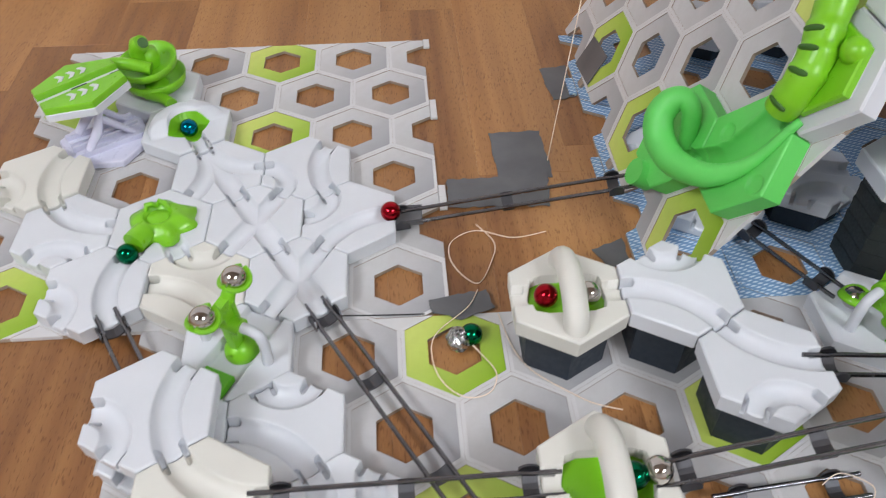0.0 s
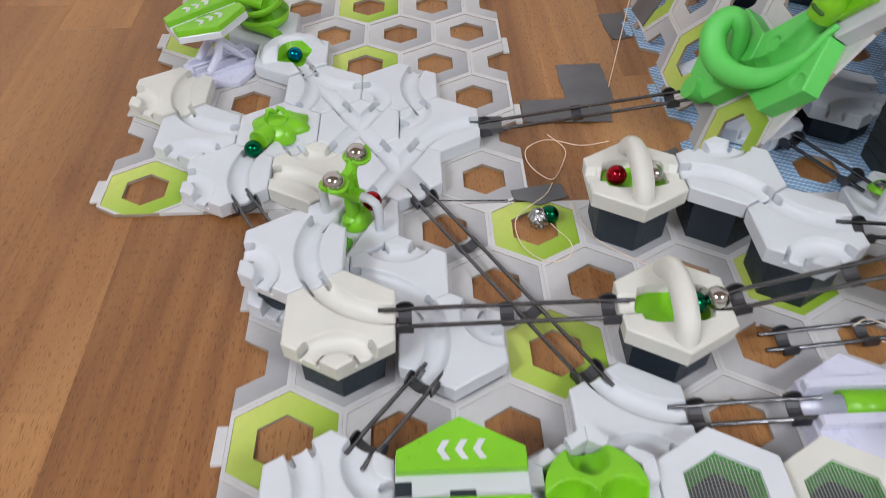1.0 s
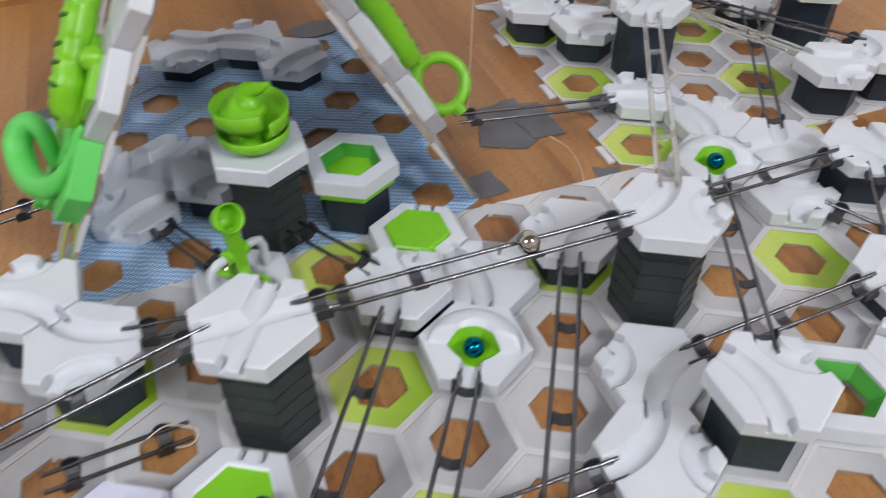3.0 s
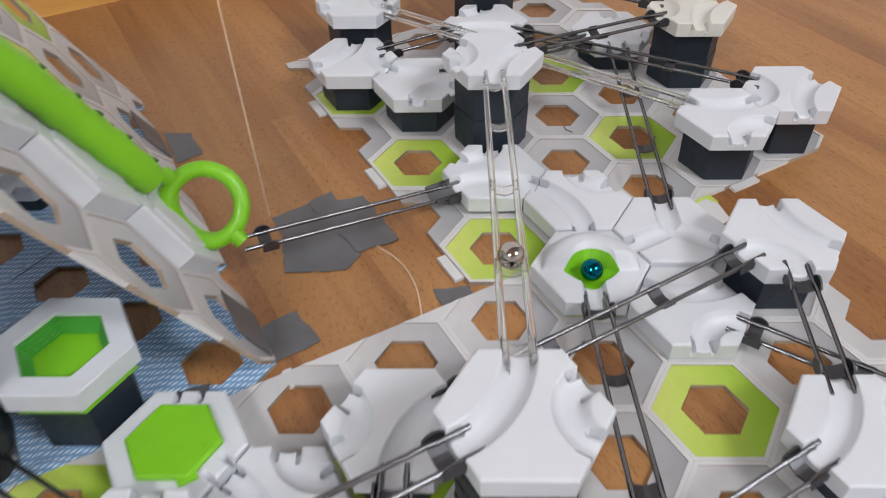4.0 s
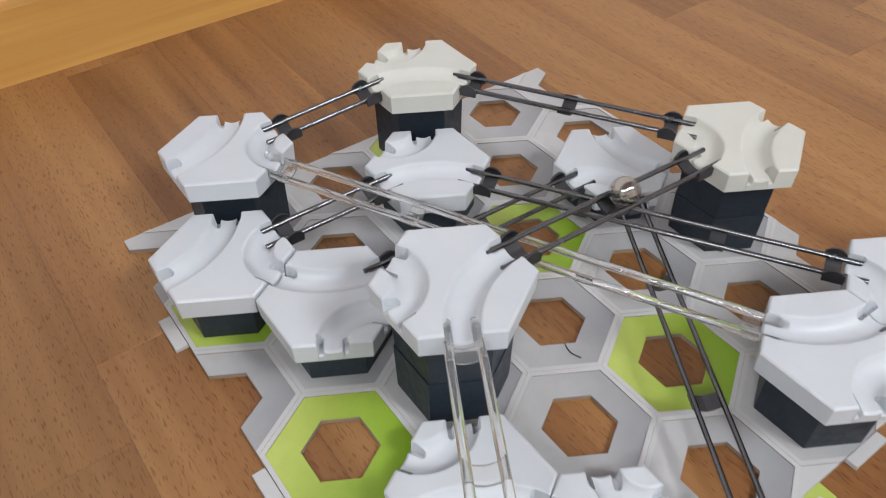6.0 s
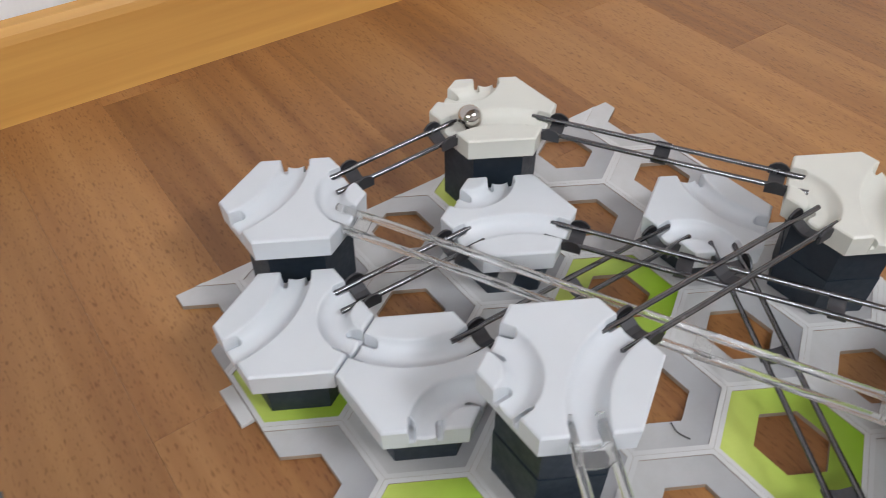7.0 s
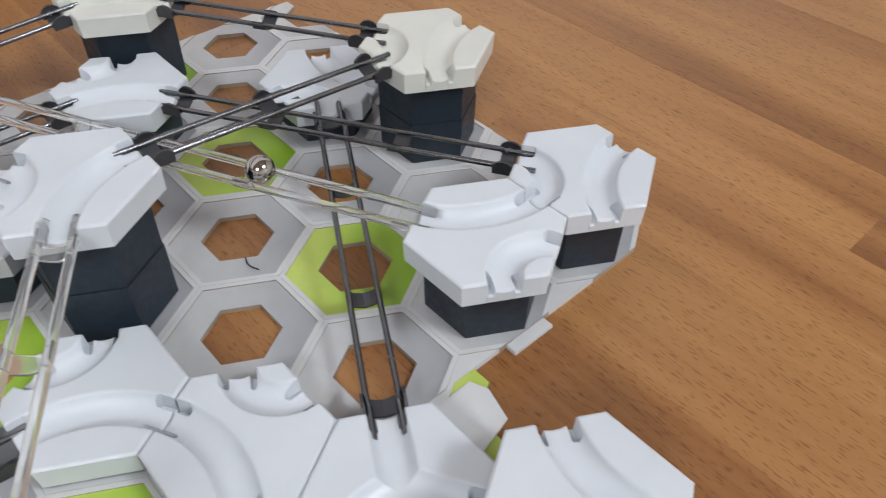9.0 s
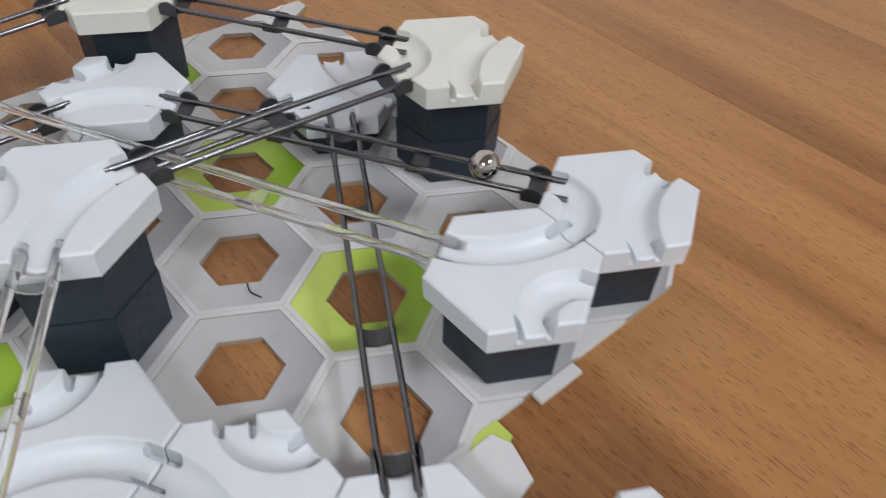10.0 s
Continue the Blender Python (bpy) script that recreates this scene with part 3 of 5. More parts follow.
def column(i, r, height, printed_blocks=False, across=0.0440):
    """Dark hexagonal height blocks from the board up to a tile."""
    x, y = cell(i, r)
    if height < 0.003:
        return
    n = max(1, round(height / (0.0115 if printed_blocks else 0.030)))
    h = height / n
    key = (round(h, 5), printed_blocks, across)
    if key not in COLUMNS:
        s = Shape()
        a = hexagon(across)
        k0 = 0.986 if printed_blocks else 0.975
        b = [(p[0] * k0, p[1] * k0) for p in a]
        v = [(*p, 0.0) for p in b] + [(*p, h - 0.0002) for p in a]
        s.add(v, [tuple(reversed(range(6))), tuple(range(6, 12))] + [(k, (k + 1) % 6, 6 + (k + 1) % 6, 6 + k) for k in range(6)])
        if printed_blocks:
            for k in range(6):
                ang = 60 * k
                for w in (-0.009, 0.009):
                    s.box(across / 2 - 0.002, across / 2 + 0.0003, w - 0.0035, w + 0.0035, h * 0.72, h * 0.94, m=pose(0, 0, 0, 0, 0, ang))
        COLUMNS[key] = s.data("height_block", DARK2 if printed_blocks else DARK)
    for k in range(n):
        lab = "dark grey printed hexagonal height block with toothed seams" if printed_blocks else "dark grey plastic hexagonal height block"
        solo("height_block", COLUMNS[key], lab + " under a tile", "height block", m=pose(x, y, BOARD + h * k + 0.00005), group="height blocks")


def tiles():
    for i, r, kind, turn, z, tint in PLAN:
        key = (kind, tint)
        if key not in TILES:
            TILES[key] = tile_mesh("track_tile", mat=CREAM if tint == "c" else WHITE, **TILE_KINDS[kind])
        x, y = cell(i, r)
        col = "cream" if tint == "c" else "white"
        shape = {"curve": "two curved grooves", "cross": "crossing grooves", "star": "a three-way groove", "fan": "branching grooves", "straight": "crossing straight grooves"}[kind]
        solo("track_tile", TILES[key], f"{col} plastic hexagonal track tile with {shape}", "track tile", m=pose(x, y, z - TH, 0, 0, 60 * turn), group="track tiles")
        low = z - TH - BOARD
        if (i, r) == (-3, 2):
            solo("track_tile", TILES[("curve", "w")], "white track tile lying under another tile", "track tile", m=pose(x, y, BOARD + 0.0012, 0, 0, 180), group="track tiles")
            column(i, r, low - TH)
            continue
        column(i, r, low, (i, r) in PRINTED)


# ---- rails ----
def rail(a, b, za, zb, clear=False, label="", lift=0.0, spans=None, cut=(0.0095, 0.0095), far_clip=True):
    """Two rods from the edge of tile a to the edge of tile b, with saddle clips at the ends and cross pieces between."""
    pa, pb = (Vector((*cell(*p), 0)) if len(p) == 2 else Vector(p) for p in (a, b))
    pa.z, pb.z = za - 0.0034, zb - 0.0034
    flat = Vector((pb.x - pa.x, pb.y - pa.y, 0))
    dirn = flat.normalized()
    A = pa + dirn * (P / 2 - cut[0]) if len(a) == 2 else pa
    B = pb - dirn * (P / 2 - cut[1]) if len(b) == 2 else pb
    length = (B - A).length
    x = (B - A).normalized()
    yv = Vector((0, 0, 1)).cross(x).normalized()
    zv = x.cross(yv)
    m = Matrix(((x.x, yv.x, zv.x, A.x), (x.y, yv.y, zv.y, A.y), (x.z, yv.z, zv.z, A.z), (0, 0, 0, 1)))
    mat = CLEAR if clear else RAIL
    t = thing("rail", label or ("clear plastic track rail between two towers" if clear else "dark steel two-rod track rail between tiles"), "rail", m, group="rails")
    half, rr = 0.0055, 0.00125 if not clear else 0.0018
    for sgn in (-1, 1):
        path = [(0, sgn * half, 0.0002), (0.004, sgn * half, 0), (0.0135, sgn * half, 0.0), (0.017, sgn * (half + 0.0004), 0.0)]
        path += [(length - 0.017, sgn * (half + 0.0004), 0.0), (length - 0.0135, sgn * half, 0), (length - 0.004, sgn * half, 0), (length, sgn * half, 0.0002)]
        part("rod", Shape().tube(path, rr, 0, 8), t, mat)

    def saddle(x0, x1, ears):
        s = Shape()
        prof = [(-half - 0.0014, 0.0008), (-half - 0.0012, -0.0022), (-half * 0.5, -0.0040), (0, -0.0046), (half * 0.5, -0.0040), (half + 0.0012, -0.0022), (half + 0.0014, 0.0008)]
        n = len(prof)
        th = 0.0009
        v = [(xx, p[0], p[1]) for xx in (x0, x1) for p in prof] + [(xx, p[0] * 0.93, p[1] + th) for xx in (x0, x1) for p in prof]
        f = [(k, k + 1, n + k + 1, n + k) for k in range(n - 1)]
        f += [(2 * n + k, 3 * n + k, 3 * n + k + 1, 2 * n + k + 1) for k in range(n - 1)]
        f += [(k, 2 * n + k, 2 * n + k + 1, k + 1) for k in range(n - 1)] + [(n + k, n + k + 1, 3 * n + k + 1, 3 * n + k) for k in range(n - 1)]
        s.add(v, f, 0, False)
        if ears:
            for sgn in (-1, 1):
                y0 = sgn * (half + 0.0016)
                pts = [(x0 - 0.001, -0.003), (x1 + 0.001, -0.003), (x1 + 0.0012, 0.0010), (x1 - 0.001, 0.0030), ((x0 + x1) / 2, 0.0037), (x0 + 0.001, 0.0030), (x0 - 0.0012, 0.0010)]
                q = len(pts)
                v = [(px, y0, pz) for px, pz in pts] + [(px, y0 + sgn * 0.0011, pz) for px, pz in pts]
                s.add(v, [tuple(range(q)), tuple(reversed(range(q, 2 * q)))] + [(k, (k + 1) % q, q + (k + 1) % q, q + k) for k in range(q)])
        return s
    cm = CLEAR if clear else CLIP
    part("end_clip", saddle(0.0105, 0.0175, not clear), t, cm)
    if far_clip:
        part("end_clip", saddle(length - 0.0175, length - 0.0105, not clear), t, cm)
    n = spans if spans is not None else max(0, round(flat.length / P) - 2)
    for k in range(n):
        c = length * (k + 1) / (n + 1)
        part("cross_piece", saddle(c - 0.0036, c + 0.0036, False), t, cm)
    return t


ARCH_TOP, EYE_TOP = {(1, 3): 0.0455, (1, 1): 0.0415}, 0.0165
T2 = dict(TOP)
T2.update(ARCH_TOP)
T2.update({(6, 1): EYE_TOP, (10, 3): EYE_TOP, (-3, 7): EYE_TOP, (4, 3): 0.0155, (3, -1): 0.0155, (2, 0): 0.020, (4, 4): 0.022})
RAILS = [
    ((-2, 4), (0, 0)), ((-4, 4), (-3, 2), 0.0150, 0.0170), ((-2, 1), (1, 1)), ((1, 1), (4, 1)), ((2, 2), (5, 2)), ((4, 1), (8, 1)), ((5, 2), (3, -2)),
    ((6, 1), (4, -2)), ((7, 2), (5, -2)), ((3, -1), (7, -1)), ((0, 0), (2, 0)), ((-1, 1), (-2, -1)), ((7, 2), (11, 2)), ((10, 3), (8, -1)), ((7, 0), (10, 0)),
    ((11, 2), (10, 0)), ((10, 2), (12, -1), 0.0155, 0.010), ((11, 3), (13, 7)), ((10, 6), (13, 6)), ((13, 6), (12, 9)), ((12, 9), (10, 9)), ((13, 4), (11, 8)), ((11, 8), (9, 8)), ((10, 7), (13, 7)),
    ((3, 5), (4, 3)), ((4, 4), (5, 2), 0.024, 0.029),
]


def rails():
    for spec in RAILS:
        a, b = spec[:2]
        za, zb = spec[2:] if len(spec) == 4 else (T2[a], T2[b])
        rail(a, b, za, zb)
    rail((8, 1), (10, 6), T2[(8, 1)], T2[(10, 6)], clear=True, spans=3)
    rail((10, 9), (12, 4), T2[(10, 9)], T2[(12, 4)], clear=True, spans=2)


# ---- special tiles ----
def sculpted(name, height_of, mats, n=44, thick=TH, across=P * 0.992, spread=min):
    """A hexagonal tile whose top follows height_of(x, y) -> (height above the top, material index)."""
    cr = across / math.sqrt(3)
    idx, pts, faces = {}, [], []

    def vid(i, j):
        if (i, j) not in idx:
            idx[(i, j)] = len(pts)
            pts.append(((i + j / 2) / n, j * math.sqrt(3) / 2 / n))
        return idx[(i, j)]
    for i in range(-n, n):
        for j in range(-n, n + 1):
            for tri in (((i, j), (i + 1, j), (i, j + 1)), ((i, j), (i + 1, j - 1), (i + 1, j))):
                if all(max(abs(a), abs(b), abs(a + b)) <= n for a, b in tri):
                    faces.append(tuple(vid(a, b) for a, b in tri))
    q = np.array(pts)
    ca, sa = math.cos(radians(30)), math.sin(radians(30))
    x, y = (q[:, 0] * ca - q[:, 1] * sa) * cr, (q[:, 0] * sa + q[:, 1] * ca) * cr
    z, mi = height_of(x, y)
    flat_d = np.max([x * math.cos(radians(60 * k)) + y * math.sin(radians(60 * k)) for k in range(6)], axis=0)
    z = z - 0.0008 * np.clip((flat_d - (across / 2 - 0.0011)) / 0.0011, 0, 1) ** 2
    top = [(a, b, c + thick) for a, b, c in zip(x, y, z)]
    count = len(top)
    border = sorted((k for k in range(count) if flat_d[k] > across / 2 - 1e-6), key=lambda k: math.atan2(y[k], x[k]))
    m = len(border)
    v = top + [top[k] for k in border] + [(top[k][0] * 0.985, top[k][1] * 0.985, 0.0) for k in border]
    side = [(count + k, count + m + k, count + m + (k + 1) % m, count + (k + 1) % m) for k in range(m)]
    bottom = [tuple(count + m + k for k in range(m))]
    index = [int(spread(mi[a], mi[b], mi[c])) for a, b, c in faces] + [0] * (m + 1)
    me = mesh(name, v, faces + side + bottom, mats, index, [True] * len(faces) + [False] * (m + 1))
    bm = bmesh.new()
    bm.from_mesh(me)
    bmesh.ops.recalc_face_normals(bm, faces=bm.faces)
    bm.to_mesh(me)
    bm.free()
    return me


def arch_top(x, y):
    """A sunk green bed along the ball's way, and shallow grooves to both ends."""
    z = np.zeros_like(x)
    d = np.abs(y)
    z = np.where(d < 0.0069, np.minimum(0, -0.0052 + 0.0069 - np.sqrt(np.maximum(0.0069 ** 2 - d ** 2, 0))), z)
    pit = (np.abs(y) < 0.0125 - 0.35 * np.maximum(np.abs(x) - 0.012, 0)) & (np.abs(x) < 0.0205 - 0.25 * np.abs(y))
    z = np.where(pit, -0.0078 + 12.0 * y ** 2, z)
    return slot_cut(x, y, slot_cut(x, y, z, 0), 3), pit.astype(int)


EYE_OUT = 0.0050               # how far the cup sits from the tile's centre


def eye_top(x, y):
    """A broad rounded lid round the back of a lens-shaped green cup; the way out leads along +x."""
    z = np.zeros_like(x)
    d = np.abs(y)
    z = np.where((d < 0.0066) & (x > 0), np.minimum(0, -0.005 + 0.0066 - np.sqrt(np.maximum(0.0066 ** 2 - d ** 2, 0))), z)
    cx = x - EYE_OUT
    lens = np.where(np.abs(y) < 0.0150, np.abs(cx) / (0.0098 * np.maximum(1 - (y / 0.0152) ** 2, 0.02)), 9.0)
    rho = np.hypot(x - 0.0035, y * 0.97)
    s = np.clip((0.0262 - rho) / 0.0125, 0, 1)
    fade = np.clip((EYE_OUT + 0.0010 - x) / 0.0080, 0, 1)
    fade = fade * fade * (3 - 2 * fade)
    lid = 0.0098 * np.sqrt(np.maximum(1 - (1 - s) ** 2, 0)) * fade
    lid = lid * (0.74 + 0.26 * np.clip((lens - 1.0) / 0.45, 0, 1))
    z = np.where(lid > 0, np.maximum(z, lid), z)
    pit = np.abs(cx) < 0.0098 * (1 - (y / 0.0152) ** 2)
    z = np.where(pit, -0.0058 + 16.0 * (cx ** 2 + y ** 2), z)
    return slot_cut(x, y, z, 0), pit.astype(int)


def pan_top(x, y):
    """A broad green hexagonal bed inside a white rim."""
    h = np.max([np.abs(x * math.cos(radians(60 * k)) + y * math.sin(radians(60 * k))) for k in range(3)], axis=0)
    pit = h < 0.0185
    z = np.where(pit, -0.0028 + 3.0 * (x ** 2 + y ** 2), 0.0)
    z = slot_cut(x, y, slot_cut(x, y, z, 1), 5)
    return z, pit.astype(int)


def at_cell(i, r, z, turn=0.0):
    x, y = cell(i, r)
    return pose(x, y, z, 0, 0, turn)


def marble(label, mat, where, group="marbles"):
    s = Shape().ball((0, 0, 0), BALL, seg=40, rings=24)
    return solo("marble", s, label, "marble", mat, m=Matrix.Translation(where), group=group)


def arch_launchers():
    me = sculpted("body", arch_top, [CREAM, GREEN], n=84)
    for (i, r), z in ARCH_TOP.items():
        t = thing("arch_tile", "cream hexagonal launcher tile with a white arch over a green bed", "launcher tile", at_cell(i, r, z - TH), group="launcher tiles")
        part("body", me, t)
        path = [(0, 0.0235 * math.cos(a), TH - 0.003 + 0.0155 * math.sin(a)) for a in (math.pi * k / 20 for k in range(21))]
        part("arch", Shape().tube(path, 0.0064, sides=18), t, CREAM, label="thick rounded white arch")
        column(i, r, z - TH - BOARD)


def eye_tiles():
    me = sculpted("body", eye_top, [WHITE, GREEN], n=96, spread=max)
    for i, r, turn in ((-3, 7, 300), (6, 1, 240), (10, 3, 240)):
        t = thing("catcher_tile", "white hexagonal catcher tile with a hood over a green cup", "catcher tile", at_cell(i, r, EYE_TOP - TH, turn), group="catcher tiles")
        part("body", me, t)
        sp = Shape()
        for s in (-1, 1):
            sp.tube([(0.0155, s * 0.0052, TH - 0.0032), (0.021, s * 0.0055, TH - 0.0018), (0.0305, s * 0.0055, TH - 0.0034)], 0.0013, sides=8)
        part("spout", sp, t, CLEAR, label="clear plastic two-prong spout")
        x, y = cell(i, r)
        a = radians(turn)
        marble("shiny teal-blue metal marble in a green cup", TEAL, (x + EYE_OUT * math.cos(a), y + EYE_OUT * math.sin(a), EYE_TOP - 0.0058 + BALL))


def catapult(i, r, turn, state, name_label):
    """A scoop on a cross bar, weighted by two steel balls; turn is the way along which it swings."""
    t = thing("catapult", name_label, "catapult tile", at_cell(i, r, BOARD + 0.0001, turn), group="catapult tiles")

    def base(x, y):
        z = np.where(np.abs(y) < 0.0115, -0.0042, 0.0)
        pit = (np.abs(y) < 0.011) & (np.abs(x) < 0.017)
        return np.where(pit, -0.006, z), np.zeros(len(x))
    part("base", sculpted("base", base, [WHITE], n=30), t)
    part("tray", Shape().box(-0.0282, -0.0150, -0.0085, 0.0085, TH - 0.0040, TH + 0.0006, inset=0.0006), t, DEEP, label="small green tray beside the scoop")
    hub = 0.034
    bar = [(0.0, -0.0195, 0.008), (0.0, -0.0200, hub - 0.008), (0.0, -0.0180, hub - 0.002), (0.0, -0.0140, hub), (0.0, 0.0140, hub), (0.0, 0.0180, hub - 0.002), (0.0, 0.0200, hub - 0.008), (0.0, 0.0195, 0.008)]
    part("cross_bar", Shape().tube(bar, 0.0029, sides=12), t, WHITE, label="white bent cross bar")
    lev = new("lever", None)
    lev.parent = t
    lev.empty_display_size = 0.01
    lev.matrix_basis = pose(0, 0, hub, 0, state, 0)
    sleeve = Shape().tube([(0, -0.0085, 0), (0, 0.0085, 0)], 0.0046, sides=16)
    part("sleeve", sleeve, lev, GREEN)
    arm = Shape().box(-0.0036, 0.0036, -0.0026, 0.0026, -0.0165, 0.020, inset=0.0006)
    arm.box(-0.0052, -0.0030, -0.0040, 0.0040, -0.014, 0.018, inset=0.0006)
    for s in (-1, 1):
        pr = [(s * 0.003, 0, -0.010), (s * 0.006, 0, -0.015), (s * 0.009, 0.0, -0.018)]
        arm.tube(pr, 0.0038, sides=10)
    part("arm", arm, lev, GREEN)
    cup = Shape()
    m = pose(-0.001, 0, 0.0265, 0, -62, 0)
    prof = [(0.0008, -0.0085), (0.0050, -0.0075), (0.0080, -0.0040), (0.0090, 0.0010), (0.0092, 0.0062), (0.0083, 0.0066), (0.0080, 0.0010), (0.0068, -0.0035), (0.0040, -0.0062), (0.0005, -0.0070)]
    cup.lathe(prof, 0, 28, m)
    part("cup", cup, lev, GREEN, label="round lime green scoop")
    for s in (-1, 1):
        cl = Shape()
        for k in (-1, 1):
            path = [(s * 0.0135 + 0.0071 * math.sin(a), k * 0.0071 * math.cos(a) * 0.96, -0.0205 + 0.003 * math.cos(a)) for a in (math.pi * (q / 8 - 0.5) * 0.95 for q in range(9))]
            cl.tube(path, 0.0014, sides=8, flat=1.8)
        part("claw", cl, lev, GREEN)
        part("weight", Shape().ball((s * 0.0135, 0, -0.0205), 0.0066, seg=36, rings=22), lev, STEEL, label="polished steel ball held in a claw")
    return lev


def catapults():
    lev = catapult(-2, 3, 62, 176, "white catapult tile with a green scoop that swings over")
    catapult(4, 3, 120, 4, "white catapult tile with its green scoop standing up")
    catapult(3, -1, 0, 5, "white catapult tile, green scoop up, beside a green ramp")
    return lev


def lift_bridge(m_base, m_top, label):
    t = thing("lift_bridge", label, "bridge tile", m_base, group="bridge tiles")
    base = Shape().prism(hexagon(P * 0.985), 0, 0.0045, inset=0.0008)
    for y0, y1 in ((-0.0145, -0.0115), (-0.004, -0.0015), (0.0015, 0.004), (0.0115, 0.0145)):
        base.box(-0.024, 0.024, y0, y1, 0.0045, 0.0085, inset=0.0006)
    part("base", base, t, LILAC, label="lilac-white base plate with ribs")
    top_at = Matrix(m_top)
    o = top_at.translation
    for s in (-1, 1):
        leg = Shape().tube([(-0.015, s * 0.012, 0.008), (-0.004 + o.x * 0.4, s * 0.011, o.z * 0.5), (o.x + 0.006, s * 0.010 + o.y, o.z - 0.002)], [0.0030, 0.0038, 0.0028], sides=10, flat=0.7)
        part("leg", leg, t, LILAC)
        leg = Shape().tube([(0.017, s * 0.009, 0.008), (0.008 + o.x * 0.5, s * 0.009, o.z * 0.5), (o.x - 0.008, s * 0.008 + o.y, o.z - 0.002)], [0.0026, 0.0034, 0.0026], sides=10, flat=0.7)
        part("leg", leg, t, LILAC)
    deck = Shape().prism(hexagon(P * 0.985), 0, 0.0052, inset=0.0006)
    deck_ob = part("deck", deck, t, WHITE, m=top_at, label="white deck")
    hexa = hexagon(P * 0.97)
    for s in (-1, 1):
        wing = [(x, y) for x, y in clip_poly(hexa, 1, 0.0062 * s, s > 0)]
        part("wing", Shape().prism(wing, 0.0053, 0.0098, inset=0.0008), deck_ob, GREEN, label="lime green wing with white chevrons")
        for k in (-1, 0, 1):
            ch = Shape()
            cx, cy = k * 0.0078, s * 0.0152
            for q in (-1, 1):
                ch.add([(cx - 0.0026, cy, 0.0099), (cx + 0.0004, cy, 0.0099), (cx + 0.0030, cy + q * 0.0046, 0.0099), (cx + 0.0, cy + q * 0.0046, 0.0099),
                        (cx - 0.0026, cy, 0.0104), (cx + 0.0004, cy, 0.0104), (cx + 0.0030, cy + q * 0.0046, 0.0104), (cx + 0.0, cy + q * 0.0046, 0.0104)],
                       [(4, 5, 6, 7), (0, 1, 5, 4), (1, 2, 6, 5), (2, 3, 7, 6), (3, 0, 4, 7)])
            part("chevron", ch, deck_ob, WHITE, label="small raised white chevron")
    # dark inlays in the uncut deck give the slots' shade by colour
    part("slot", Shape().box(-0.0055, 0.0055, -0.0042, -0.0012, 0.0045, 0.0056), deck_ob, DARK, label="dark inlay painted as a shaded slot in the channel")
    part("slot", Shape().box(-0.0285, -0.0215, -0.0032, 0.0032, 0.0040, 0.0056), deck_ob, DARK)
    return t


def bridges():
    x, y = cell(-1, -1)
    lift_bridge(pose(x, y, BOARD + 0.0002), pose(0, 0, 0.0360), "white lift bridge tile with two lime green wings, raised")
    x, y = cell(-4, 7)
    lift_bridge(pose(x, y, BOARD + 0.0008, 0, 0, 32), pose(-0.003, 0.005, 0.0390, -5, -5, 0) @ pose(0, 0, 0, 0, 0, 180), "white lift bridge tile with lime wings, tilted towards a spiral")


